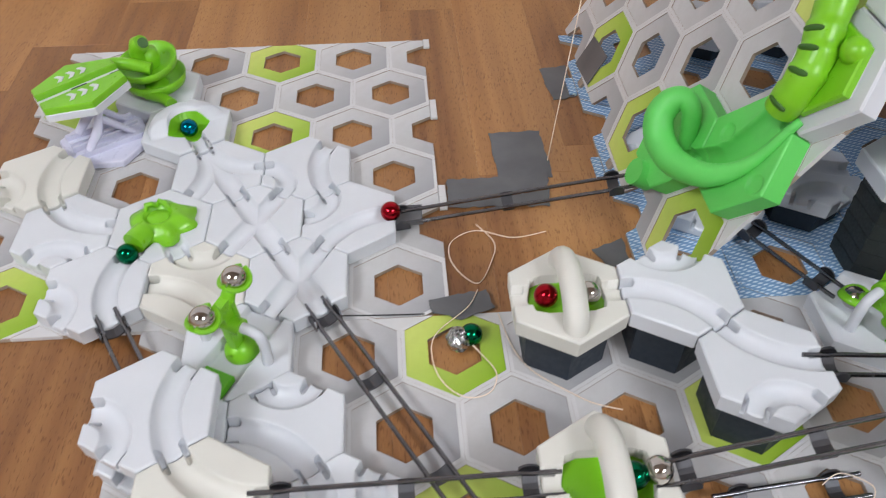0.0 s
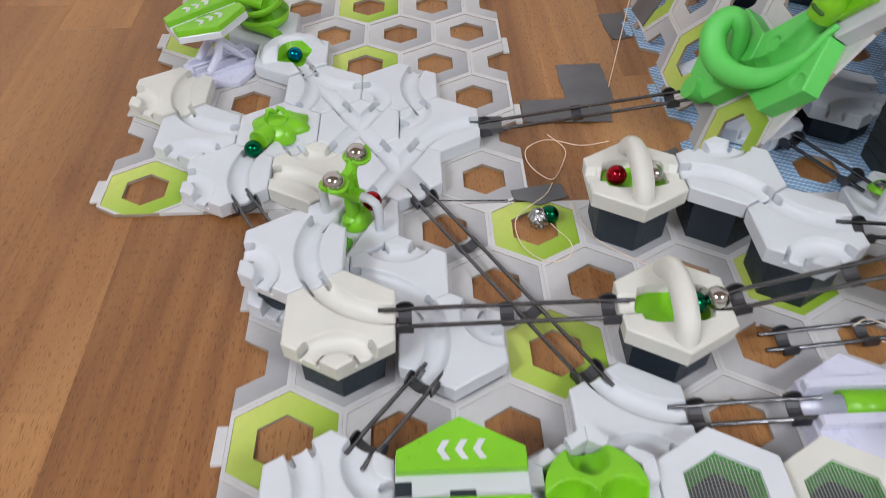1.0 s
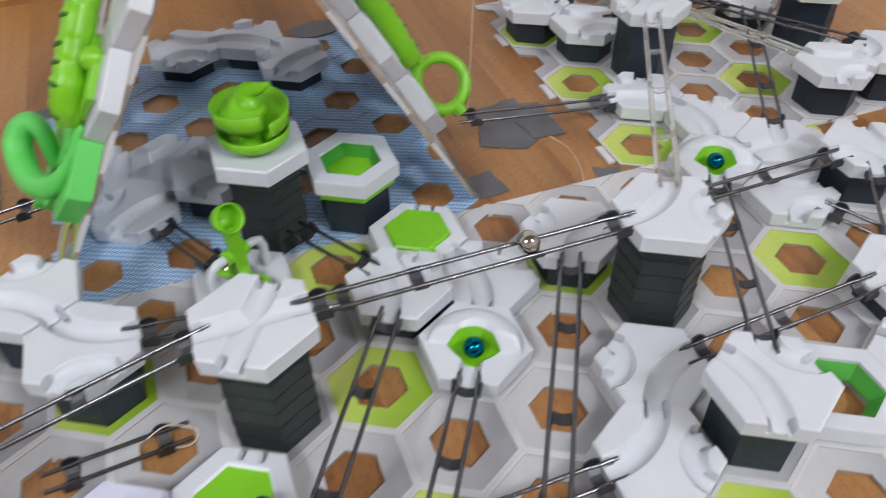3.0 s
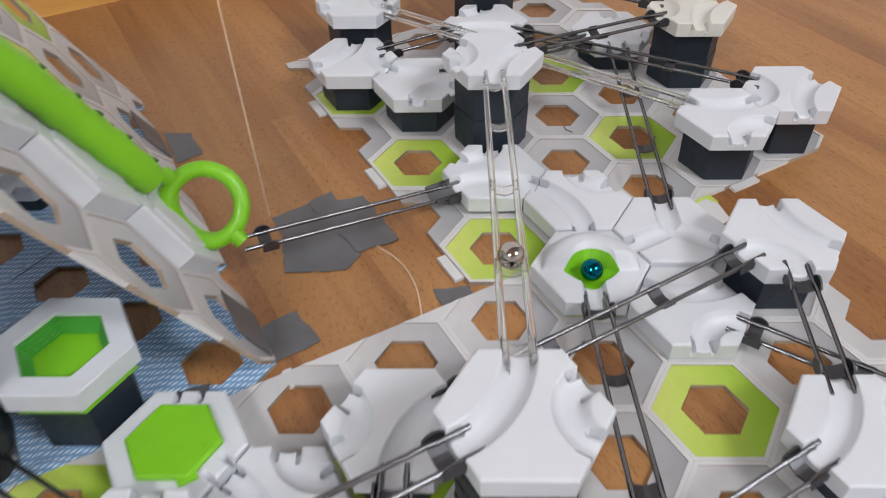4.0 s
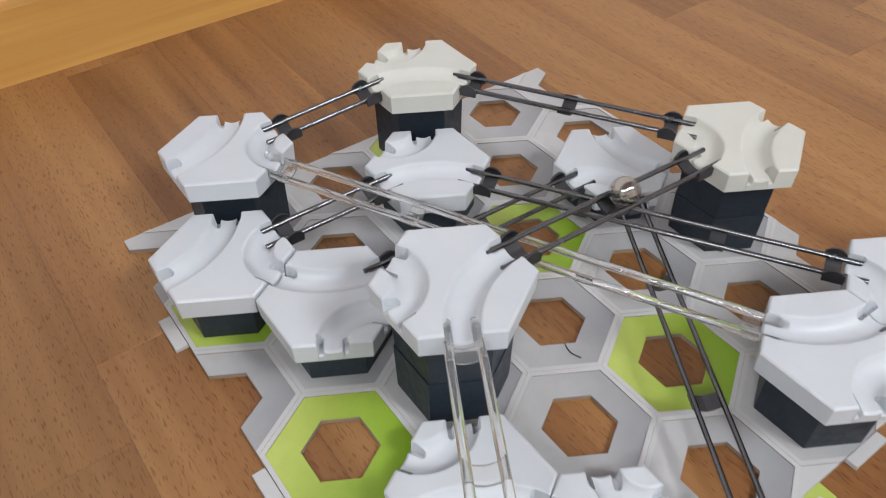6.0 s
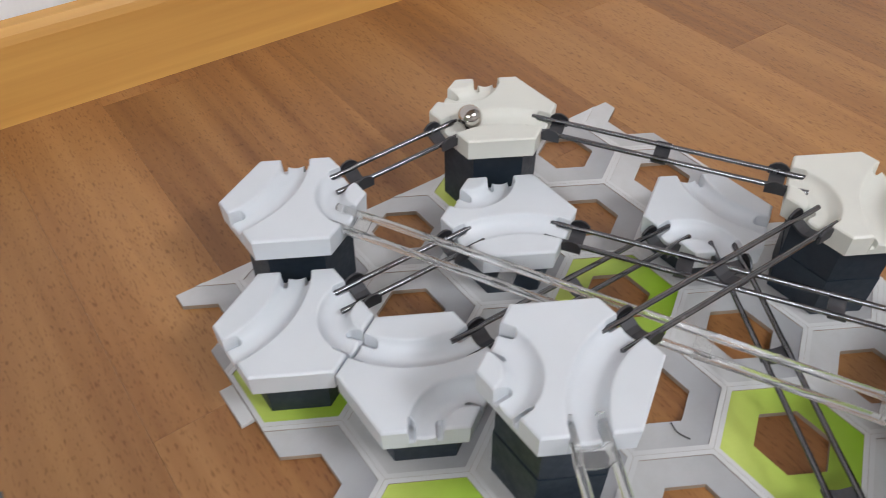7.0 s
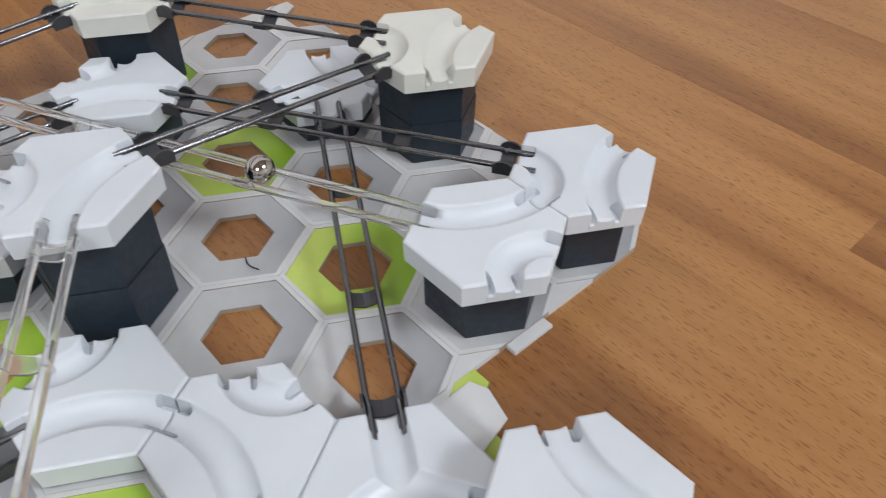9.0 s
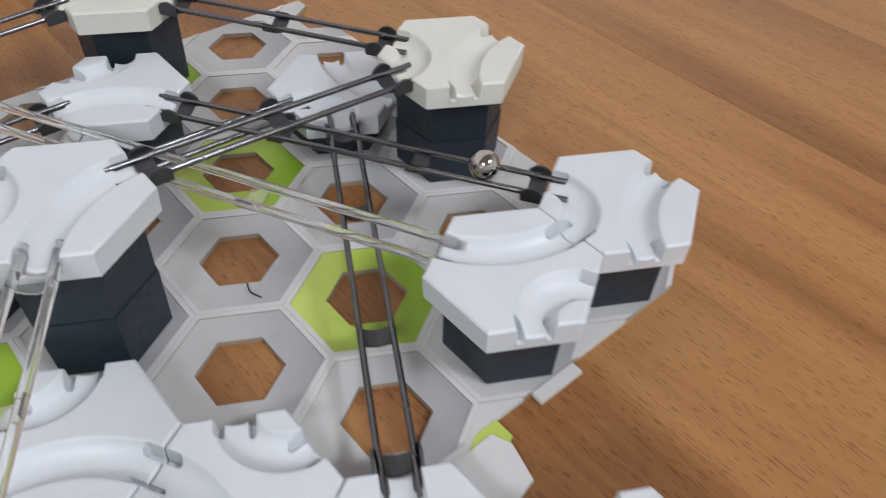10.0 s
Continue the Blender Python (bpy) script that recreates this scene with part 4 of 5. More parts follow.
def spiral(i, r, z, turn, chute=False):
    t = thing("spiral", "lime green spiral bowl on a white hexagonal tile", "spiral tile", at_cell(i, r, z, turn), group="spiral tiles")
    part("base", Shape().prism(hexagon(P * 0.985), -TH, 0, inset=0.001), t, WHITE)
    low = [(0.004, 0.0030), (0.017, 0.0022), (0.0215, 0.0060), (0.0228, 0.0130), (0.0218, 0.0132), (0.0205, 0.0070), (0.016, 0.0042), (0.004, 0.0046)]
    part("lower_bowl", Shape().lathe([(0.0, 0.001), (0.015, 0.001), (0.0165, 0.0022)] + low[1:], 0, 36), t, GREEN)
    if chute:
        up = [(0.006, 0.0170), (0.014, 0.0150), (0.0205, 0.0185), (0.0222, 0.0250), (0.0212, 0.0252), (0.0195, 0.0200), (0.014, 0.0172), (0.006, 0.0190)]
        part("upper_bowl", Shape().lathe(up, 0, 36, pose(0.001, 0.001, 0.001, 6, -7, 0)), t, GREEN)
    post = Shape().lathe([(0.0095, 0.003), (0.0070, 0.010), (0.0062, 0.018), (0.0078, 0.026), (0.0062, 0.033), (0.0, 0.0345)], 0, 24)
    part("post", post, t, GREEN)
    if chute:
        path = smooth_path([(0.004, -0.014, 0.0250), (-0.008, -0.0135, 0.0285), (-0.020, -0.0125, 0.0295), (-0.030, -0.0140, 0.0280)], 5)
        part("chute", Shape().tube(path, 0.0062, sides=16, flat=0.72), t, GREEN)
        part("inlet", Shape().tube([(-0.004, -0.002, 0.024), (-0.0055, -0.002, 0.033), (-0.0035, -0.003, 0.0385), (-0.0005, -0.0045, 0.0405)], [0.0074, 0.0068, 0.0066, 0.0058], sides=18), t, GREEN)
        # dark disc over the closed end, the inlet's inner shade as colour
        part("inlet_shade", Shape().lathe([(0.0, 0.0), (0.0038, 0.0)], 0, 18, pose(0.0006, -0.0052, 0.0411, 40, 38, 0)), t, SLOT)
        part("foot_ramp", Shape().tube([(-0.004, -0.016, 0.006), (0.008, -0.021, 0.0045), (0.015, -0.026, 0.003)], 0.0060, sides=14, flat=0.7), t, GREEN)
        return
    ramp = Shape()
    v, f = [], []
    steps = 36
    for k in range(steps + 1):
        a = radians(-70 + 352 * k / steps)
        h = 0.0150 + 0.0070 * k / steps
        inner, outer = 0.004, 0.0205 - 0.0030 * max(0.0, k / steps - 0.6)
        ca, sa = math.cos(a), math.sin(a)
        v += [(inner * ca, inner * sa, h + 0.001), (outer * 0.78 * ca, outer * 0.78 * sa, h), (outer * ca * 1.03, outer * sa * 1.03, h + 0.0035), (outer * ca * 1.12, outer * sa * 1.12, h + 0.0105), (outer * ca * 1.17, outer * sa * 1.17, h + 0.0103), (outer * ca * 1.09, outer * sa * 1.09, h + 0.0005), (outer * 0.80 * ca, outer * 0.80 * sa, h - 0.0060), (inner * ca, inner * sa, h - 0.001)]
    for k in range(steps):
        f += [(8 * k + q, 8 * k + 8 + q, 8 * k + 8 + (q + 1) % 8, 8 * k + (q + 1) % 8) for q in range(8)]
    ramp.add(v, f + [tuple(range(8)), tuple(reversed(range(8 * steps, 8 * steps + 8)))], 0, True)
    part("ramp", ramp, t, GREEN)
    cone = Shape().lathe([(0.0, 0.0180), (0.0175, 0.0215), (0.0150, 0.0245), (0.0095, 0.0280), (0.0040, 0.0325), (0.0, 0.0335)], 0, 32, pose(-0.0015, 0.0015, 0, -5, -9, 0))
    part("inlet", cone, t, GREEN)
    part("fin", Shape().tube([(-0.004, 0.004, 0.031), (0.002, 0.001, 0.0375), (0.008, -0.005, 0.0400), (0.0135, -0.009, 0.0445)], [0.0062, 0.0052, 0.0036, 0.0012], sides=8, flat=0.5), t, GREEN)


def vortex():
    """A lobed green whirl cap on a white tile, with its mouth towards the next tile."""
    i, r = -3, 5
    t = thing("vortex_tile", "white tile with a lobed lime green whirl cap", "vortex tile", at_cell(i, r, 0.0150 - TH, 0), group="vortex tiles")

    def base(x, y):
        d = grooves_distance(x, y, [], [(4, False), (5, False)])
        z = np.where(d < 0.0069, np.minimum(0, -0.0052 + 0.0069 - np.sqrt(np.maximum(0.0069 ** 2 - d ** 2, 0))), 0.0)
        return slot_cut(x, y, slot_cut(x, y, z, 4), 5), np.zeros(len(x))
    part("base", sculpted("base", base, [WHITE], n=32), t)
    v, f = [], []
    ring = [(1.0, -0.0035), (1.0, 0.0020), (0.80, 0.0048), (0.62, 0.0072), (0.46, 0.0082), (0.42, 0.0080), (0.41, 0.0058), (0.0, 0.0058)]
    tips = [(-12, 0.0255), (8, 0.0225), (30, 0.0262), (58, 0.0185), (95, 0.0235), (125, 0.0190), (160, 0.0228), (200, 0.0180), (232, 0.0225), (265, 0.0178), (300, 0.0212), (324, 0.0185), (348, 0.0255)]
    seg = 60
    for k in range(seg):
        a = 360.0 * k / seg
        edge = 0.9 * float(np.interp(a, [w for w, _ in tips], [q for _, q in tips]))
        for q, (rad, z) in enumerate(ring):
            rr = rad * edge if q < 2 else rad * (0.45 * edge + 0.55 * 0.020) if q < 4 else rad * 0.020
            crease = 0.0010 * math.cos(radians(a * 6)) if q in (2, 3) else 0
            v.append((rr * math.cos(radians(a)), rr * math.sin(radians(a)), TH + z + crease))
    n = len(ring)
    for k in range(seg):
        j = (k + 1) % seg
        f += [(k * n + q, j * n + q, j * n + q + 1, k * n + q + 1) for q in range(n - 1)]
    part("cap", Shape().add(v, f, 0, True), t, GREEN)
    for ang in (75, 130):
        horn = [(0.0088 * math.cos(radians(ang + w)), 0.0088 * math.sin(radians(ang + w)), TH + z) for w, z in ((-26, 0.0070), (-8, 0.0098), (12, 0.0112), (24, 0.0076))]
        part("horn", Shape().tube(horn, [0.0012, 0.0020, 0.0018, 0.0009], sides=8), t, GREEN)
    part("mouth", Shape().tube([(-0.006, -0.0105, TH + 0.0045), (-0.0105, -0.018, TH + 0.0035), (-0.0115, -0.020, TH + 0.0035)], [0.0068, 0.0072, 0.0072], sides=18), t, GREEN)
    part("disc", Shape().lathe([(0.0, 0.0070), (0.0060, 0.0068), (0.0068, 0.0060)], 0, 28, pose(0, 0, TH)), t, GREEN)
    marble("shiny dark green metal marble before a green mouth", BOTTLE, (-0.1885, 0.3005, 0.0150 + 0.0012))


def splitter():
    """The tile with a castellated white ring and a three-armed green tube."""
    x, y = cell(0, -1)
    t = thing("splitter_tile", "white castellated tile with a three-armed lime green tube", "splitter tile", pose(x, y, BOARD + 0.0002), group="splitter tiles")

    def crown(name, z0, z1, outer, inner, notch):
        """A hexagonal ring with a raised block at each corner."""
        a, b = hexagon(outer), hexagon(inner)
        mixp = lambda m0, m1, f: (m0[0] + (m1[0] - m0[0]) * f, m0[1] + (m1[1] - m0[1]) * f)  # noqa: E731
        s = Shape()
        s.add([(*p, z) for z in (z0, z1 - notch) for ring in (a, b) for p in ring],
              [f for k in range(6) for j in ((k + 1) % 6,) for f in ((k, j, 12 + j, 12 + k), (6 + j, 6 + k, 18 + k, 18 + j), (12 + k, 12 + j, 18 + j, 18 + k), (j, k, 6 + k, 6 + j))])
        base = part(name, s, t, WHITE)
        for k in range(6):
            j, h = (k + 1) % 6, (k - 1) % 6
            blk = Shape()
            blk.prism([a[k], mixp(a[k], a[j], 0.36), mixp(b[k], b[j], 0.36), b[k]], z1 - notch + 0.0001, z1, inset=0.0005)
            blk.prism([mixp(a[k], a[h], 0.36), a[k], b[k], mixp(b[k], b[h], 0.36)], z1 - notch + 0.0001, z1, inset=0.0005)
            part("merlon", blk, base, WHITE)
    crown("lower_ring", 0, 0.0105, P * 0.985, P * 0.70, 0.004)
    part("floor_plate", Shape().prism(hexagon(P * 0.72), 0.0, 0.003), t, WHITE)
    part("bowl", Shape().lathe([(0.006, 0.0040), (0.018, 0.0065), (0.0255, 0.0130), (0.0268, 0.0205), (0.0255, 0.0207), (0.0240, 0.0140), (0.017, 0.0090), (0.006, 0.0068)], 0, 36), t, GREEN)
    crown("upper_ring", 0.0205, 0.0325, P * 0.985, P * 0.76, 0.0052)
    # a green plug with three deep scoops between flat ridges
    scoops = [(95, 0.0150, 0.0088), (212, 0.0128, 0.0112), (332, 0.0128, 0.0112)]
    v, f, rows, cols = [], [], 26, 108
    for q in range(rows + 1):
        for k in range(cols):
            a, rad = 2 * math.pi * k / cols, 0.0226 * q / rows
            x, y = rad * math.cos(a), rad * math.sin(a)
            h = 0.0372 - 0.0022 * (rad / 0.0226) ** 2
            for ang, far, size in scoops:
                d = math.hypot(x - far * math.cos(radians(ang)), y - far * math.sin(radians(ang)))
                out = x * math.cos(radians(ang)) + y * math.sin(radians(ang))
                if out > far:
                    d = abs(-x * math.sin(radians(ang)) + y * math.cos(radians(ang)))
                if d < size:
                    h = min(h, 0.0372 - 1.55 * math.sqrt(size ** 2 - d ** 2) + 0.10 * max(0.0, out - far))
            v.append((x, y, h))
    for k in range(cols):
        x, y, _ = v[rows * cols + k]
        v.append((x * 0.97, y * 0.97, 0.0185))
    for q in range(rows + 1):
        f += [(q * cols + k, (q + 1) * cols + k, (q + 1) * cols + (k + 1) % cols, q * cols + (k + 1) % cols) for k in range(cols)]
    part("plug", Shape().add(v, f, 0, True), t, GREEN, label="lime green plug with three deep scoops")
    # flat dark blobs put the shade of the holes into colour
    for ang, far in ((212, 0.0095), (332, 0.0110)):
        part("hole", Shape().ball((far * math.cos(radians(ang)), far * math.sin(radians(ang)), 0.0212), 1.0, squash=(0.0046, 0.0046, 0.0016), seg=20, rings=10), t, SLOT, label="dark green disc painted as a scoop's shaded hole")


def mesh_tile(i, r, z, floor_green=False, label="white hexagonal frame tile with a fine dark mesh inside"):
    t = thing("mesh_tile", label, "mesh tile", at_cell(i, r, z - TH), group="mesh tiles")
    low = (i, r) == (9, -1)
    wide = 0.0375 if floor_green or low else 0.0350
    s = Shape()
    outer, top, inner = hexagon(P * 0.99), hexagon(P * 0.975), hexagon(wide)
    rings = [(outer, 0.0), (outer, TH - 0.0008), (top, TH), (inner, TH), (inner, 0.0)]
    s.add([(*p, h) for ring, h in rings for p in ring], [(q * 6 + k, q * 6 + (k + 1) % 6, ((q + 1) % 5) * 6 + (k + 1) % 6, ((q + 1) % 5) * 6 + k) for q in range(5) for k in range(6)])
    part("frame", s, t, WHITE if (i, r) != (2, -1) else CREAM)
    w = Shape()
    deep, foot = (0.0012, 0.0290) if floor_green else (0.0006, 0.0262)
    a, b = hexagon(wide - 0.0001), hexagon(foot)
    if floor_green:
        # ribbed walls: ledges stepping down to the bed
        steps = 7
        v = []
        for q in range(steps):
            ring = hexagon(wide - 0.0001 + (foot - wide) * q / steps)
            top, low_z = TH - 0.0022 + (deep - TH + 0.0022) * q / steps, TH - 0.0022 + (deep - TH + 0.0022) * (q + 1) / steps
            v += [(*p, top) for p in ring] + [(*p, low_z) for p in ring]
        v += [(*p, deep) for p in b]
        w.add(v, [(6 * q + k, 6 * q + (k + 1) % 6, 6 * q + 6 + (k + 1) % 6, 6 * q + 6 + k) for q in range(2 * steps) for k in range(6)])
    else:
        w.add([(*p, TH - 0.0022) for p in a] + [(*p, deep) for p in b] + [(*p, deep - 0.001) for p in b] + [(*p, TH - 0.0026) for p in hexagon(wide - 0.0002)],
              [(k, (k + 1) % 6, 6 + (k + 1) % 6, 6 + k) for k in range(6)] + [(6 + k, 6 + (k + 1) % 6, 12 + (k + 1) % 6, 12 + k) for k in range(6)])
    part("lining", w, t, LEAF, label="green sloping lining")
    if not low:
        part("bottom", Shape().prism(hexagon(wide - 0.0006), -0.0004, deep - 0.0006), t, GREEN if floor_green else DARK)
    g = Shape()
    step, half = 0.00165, wide / 2 - 0.0003
    side = half * 2 / math.sqrt(3)
    h = TH - 0.0030
    n = int(side / step)
    for k in range(-n, n + 1):
        c = k * step
        if abs(c) < half:
            lim = side - abs(c) / math.sqrt(3)
            g.box(c - 0.00014, c + 0.00014, -lim, lim, h, h + 0.0003)
        lim = half if abs(c) < side / 2 else (side - abs(c)) * math.sqrt(3)
        if lim > 0.001:
            g.box(-lim, lim, c - 0.00014, c + 0.00014, h + 0.0003, h + 0.0006)
    if not low and not floor_green:
        gm = part("mesh", g, t, WIRE, label="fine wire mesh")
        tagged(gm, kind="stuff")
    if floor_green:
        part("underside", Shape().prism(hexagon(0.0510), -0.0062, -0.0006), t, GREEN, label="lime green slab under the frame")
    column(i, r, z - TH - BOARD - (0.0063 if floor_green else 0))


def tube_tile():
    x, y = cell(2, 0)
    t = thing("tunnel_tile", "lilac-white channel tile with a lime green tunnel", "tunnel tile", pose(x, y, BOARD + 0.0001), group="tunnel tiles")
    hexa = hexagon(P * 0.985)
    for s in (-1, 1):
        side = clip_poly(hexa, 1, s * 0.0078, s > 0)
        part("shoulder", Shape().prism(side, 0.004, 0.0135, inset=0.0012), t, LILAC)
        wall = [(-0.0275, s * 0.0078), (0.0275, s * 0.0078), (0.0275, s * 0.0135), (-0.0275, s * 0.0135)]
        part("wall", Shape().prism(wall if s > 0 else wall[::-1], 0.0136, 0.0195, inset=0.0012), t, LILAC)
    part("base", Shape().prism(hexa, 0, 0.0039), t, LILAC)
    ch = Shape()
    v = [(xx, 0.0076 * math.cos(a), 0.0125 - 0.0068 * math.sin(a)) for xx in (-0.028, 0.028) for a in (math.pi * k / 12 for k in range(13))]
    ch.add(v, [(k, k + 1, 14 + k, 13 + k) for k in range(12)], 0, True)
    part("channel", ch, t, LILAC)
    tun = Shape()
    v = []
    for rad in (0.0085, 0.0076):
        v += [(xx, rad * math.cos(a), 0.0125 + rad * math.sin(a)) for xx in (-0.0125, 0.0135) for a in (math.pi * k / 14 for k in range(15))]
    f = [(k, 15 + k, 16 + k, k + 1) for k in range(14)] + [(30 + k, 31 + k, 46 + k, 45 + k) for k in range(14)] + [(k, k + 1, 31 + k, 30 + k) for k in range(14)] + [(15 + k, 45 + k, 46 + k, 16 + k) for k in range(14)]
    tun.add(v, f, 0, True)
    part("tunnel", tun, t, GREEN, label="half-round lime green tunnel")
    # dark disc on the uncut shoulder, painted as a screw hole's shade
    part("screw_hole", Shape().lathe([(0.0, 0.0), (0.0022, 0.0)], 0, 16, pose(0.006, -0.0195, 0.01375)), t, DARK)


def pan_tiles():
    me = sculpted("body", pan_top, [WHITE, GREEN])
    x, y = cell(3, 0)
    t = thing("pan_tile", "white hexagonal tile with a broad lime green bed", "pan tile", pose(x, y, 0.0155 - TH, 0, 0, 0), group="pan tiles")
    part("body", me, t)
    marble("shiny teal-blue metal marble on a green bed", TEAL, (0.2146, 0.0630, 0.0155 - 0.0012 + BALL))
    x, y = cell(6, 3)
    t = thing("dome_tile", "white hexagonal tile with a low lime green dome", "dome tile", pose(x, y, 0.0175 - TH), group="pan tiles")
    part("body", me, t)
    hexa = hexagon(0.0385)
    notched = Shape().prism(hexa, TH - 0.003, TH + 0.0030, inset=0.0012)
    notched.prism([(-0.0045, -0.0235), (0.0045, -0.0235), (0.0045, -0.016), (-0.0045, -0.016)], TH - 0.003, TH + 0.0022, inset=0.0005)
    part("dome", notched, t, GREEN)
    column(6, 3, 0.0175 - TH - BOARD)


# ---- what is fixed to the leaning boards ----
LEFT = Matrix.Translation((2 * P + 0.0075, row_base(4), BOARD + 0.0035)) @ pose(0, 0, 0, 0, -60, 0)
RIGHT = Matrix.Translation((7 * P - 0.0025, row_base(4), BOARD)) @ Matrix(((-0.5, 0, math.sqrt(3) / 2, 0), (0, 1, 0, 0), (math.sqrt(3) / 2, 0, 0.5, 0), (0, 0, 0, 1)))


def slope(v, row):
    """Up the slope in pitches, and the grid row: metres on the leaning board."""
    return P * v, R * (row - 3.5)


def slope_tile(side, v, row):
    x, y = slope(v, row)
    m = side @ pose(x, y, BOARD + 0.0002)
    s = Shape().prism(hexagon(P * 0.985), 0, TH, inset=0.0012)
    s.prism(hexagon(P * 0.70), TH, TH + 0.0012, inset=0.0005)
    solo("holder_tile", s, "white plastic tile fixed to a leaning board", "holder tile", WHITE, m=m, group="holder tiles")


def ribbed_slide(name, side, path, label, ribs, facing):
    """A half-open lime tube along the slope, stiffened with ribs."""
    t = thing(name, label, "slide", side, group="slides")
    pts = [Vector((*slope(v, row), h)) for v, row, h in path]
    dense = []
    for a, b, c, d in zip([pts[0]] + pts[:-2], pts[:-1], pts[1:], pts[2:] + [pts[-1]]):
        for k in range(8):
            s = k / 8
            dense.append(0.5 * ((2 * b) + (c - a) * s + (2 * a - 5 * b + 4 * c - d) * s * s + (3 * b - a - 3 * c + d) * s ** 3))
    dense.append(pts[-1])
    n = len(dense)
    saw = [0.0084 + 0.0012 * ((k * ribs / n) % 1.0) for k in range(n)]
    part("tube", Shape().tube(dense, saw, sides=20), t, GREEN)
    for k in range(ribs):
        q = min(n - 2, int((k + 0.75) * n / ribs))
        d = (dense[q + 1] - dense[q - 1]).normalized()
        out = (Vector(facing) - d * d.dot(Vector(facing))).normalized()
        m = Matrix((d, out.cross(d), out)).transposed().to_4x4()
        m.translation = dense[q] + out * 0.0083
        # no opening is cut: a dark lens gives the slot's shade
        part("slot", Shape().ball((0, 0, 0), 1.0, m=m, seg=16, rings=10, squash=(0.0019, 0.0056, 0.0016)), t, SLOT, label="dark green lens painted as a shaded slot")
    return t


def tent_fittings():
    # the mint ramp with its loop
    t = thing("loop_ramp", "light green printed ramp with a loop, fixed to a leaning board", "loop ramp", LEFT, group="")
    way = [(0.1250, 0.0245), (0.1133, 0.0254), (0.0945, 0.0268), (0.0745, 0.0331), (0.0587, 0.0478), (0.0508, 0.0630)]
    pits = ((0.0879, 0.0435, 0.0052, 0.0014), (0.0869, 0.0012, 0.0056, 0.0014), (0.1122, 0.0248, 0.0030, 0.0075), (0.0617, 0.0529, 0.0034, 0.0080))
    for v, row in ((1.5, 4), (1.0, 5)):
        x0, y0 = slope(v, row)

        def relief(x, y):
            """The ball's trough and the shallow round dimples in a plate."""
            x, y = x + x0, y + y0
            d = np.full(x.shape, 1.0)
            for (ax, ay), (bx, by) in zip(way, way[1:]):
                k = np.clip(((x - ax) * (bx - ax) + (y - ay) * (by - ay)) / ((bx - ax) ** 2 + (by - ay) ** 2), 0, 1)
                d = np.minimum(d, np.hypot(x - ax - k * (bx - ax), y - ay - k * (by - ay)))
            z = np.where(d < 0.0095, -0.0085 + 0.0098 - np.sqrt(np.maximum(0.0098 ** 2 - d ** 2, 0)) * 1.0, 0.0)
            z = np.minimum(z, 0.0)
            for px, py, rad, deep in pits:
                z = z - deep * np.clip((rad - np.hypot(x - px, y - py)) / (rad * 0.28), 0, 1) ** 0.6
            return np.maximum(z, -0.0105), np.zeros(len(x))
        part("plate", sculpted("plate", relief, [MINT], n=52, thick=0.0135, across=P * 0.995), t, m=pose(x0, y0, BOARD + 0.0002))
    ring = [(0.1215, 0.0125, 0.0150), (0.1163, 0.0119, 0.0165), (0.0973, 0.0119, 0.0172), (0.0811, 0.0163, 0.0190), (0.0675, 0.0262, 0.0235), (0.0585, 0.0440, 0.0290), (0.0598, 0.0597, 0.0350),
            (0.0680, 0.0688, 0.0390), (0.0774, 0.0713, 0.0380), (0.0831, 0.0695, 0.0340), (0.0812, 0.0649, 0.0280), (0.0723, 0.0632, 0.0220), (0.0620, 0.0633, 0.0160)]
    girth = [0.0022, 0.0024, 0.0032, 0.0050, 0.0070, 0.0082, 0.0086, 0.0084, 0.0078, 0.0066, 0.0056, 0.0052, 0.0050]
    path = smooth_path(ring, 6)
    part("loop", Shape().tube(path, [float(np.interp(k / 6, range(13), girth)) for k in range(len(path))], sides=20), t, MINT)
    inv = LEFT.inverted()
    foot = [inv @ Vector(p) for p in ((0.1185, 0.3262, 0.040), (0.126, 0.3262, 0.036), (0.138, 0.3262, 0.040))]
    part("outlet", Shape().tube(foot, [0.0085, 0.0095, 0.0100], sides=14), t, MINT)
    ribbed_slide("slide", LEFT, [(2.05, 3.94, 0.021), (2.31, 3.89, 0.026), (2.54, 3.99, 0.027), (2.71, 4.15, 0.027), (2.98, 4.39, 0.027), (3.40, 4.65, 0.027), (3.90, 4.80, 0.026), (4.50, 4.85, 0.026)],
                 "lime green ribbed slide climbing a leaning board", 9, (-0.35, -0.45, 0.85))
    for v, row in ((2.5, 4), (3.5, 4), (4.0, 5)):
        slope_tile(LEFT, v, row)
    x, y = slope(2.5, 4)
    solo("bracket", Shape().prism(hexagon(P * 0.72), BOARD + TH + 0.0016, BOARD + TH + 0.006, inset=0.001).ball((0.015, -0.008, BOARD + TH + 0.005), 0.007), "lime green bracket plate under a slide", "bracket", GREEN, m=LEFT @ pose(x, y, 0))
    # the other side
    for v in (1.0, 2.0, 3.0, 4.0):
        slope_tile(RIGHT, v, 5)
    ribbed_slide("slide", RIGHT, [(1.42, 5.05, 0.0205), (2.00, 5.02, 0.0225), (2.60, 5.00, 0.0235), (3.40, 5.00, 0.0240), (4.30, 5.00, 0.0240)],
                 "lime green ribbed slide down the far leaning board", 9, (-0.2, 0.5, 0.85))
    t = thing("ring_outlet", "lime green round outlet ring at the foot of a slide", "outlet ring", None)
    c, facing = Vector((0.4012, 0.3250, 0.0626)), Vector((-0.14, -0.78, 0.58)).normalized()
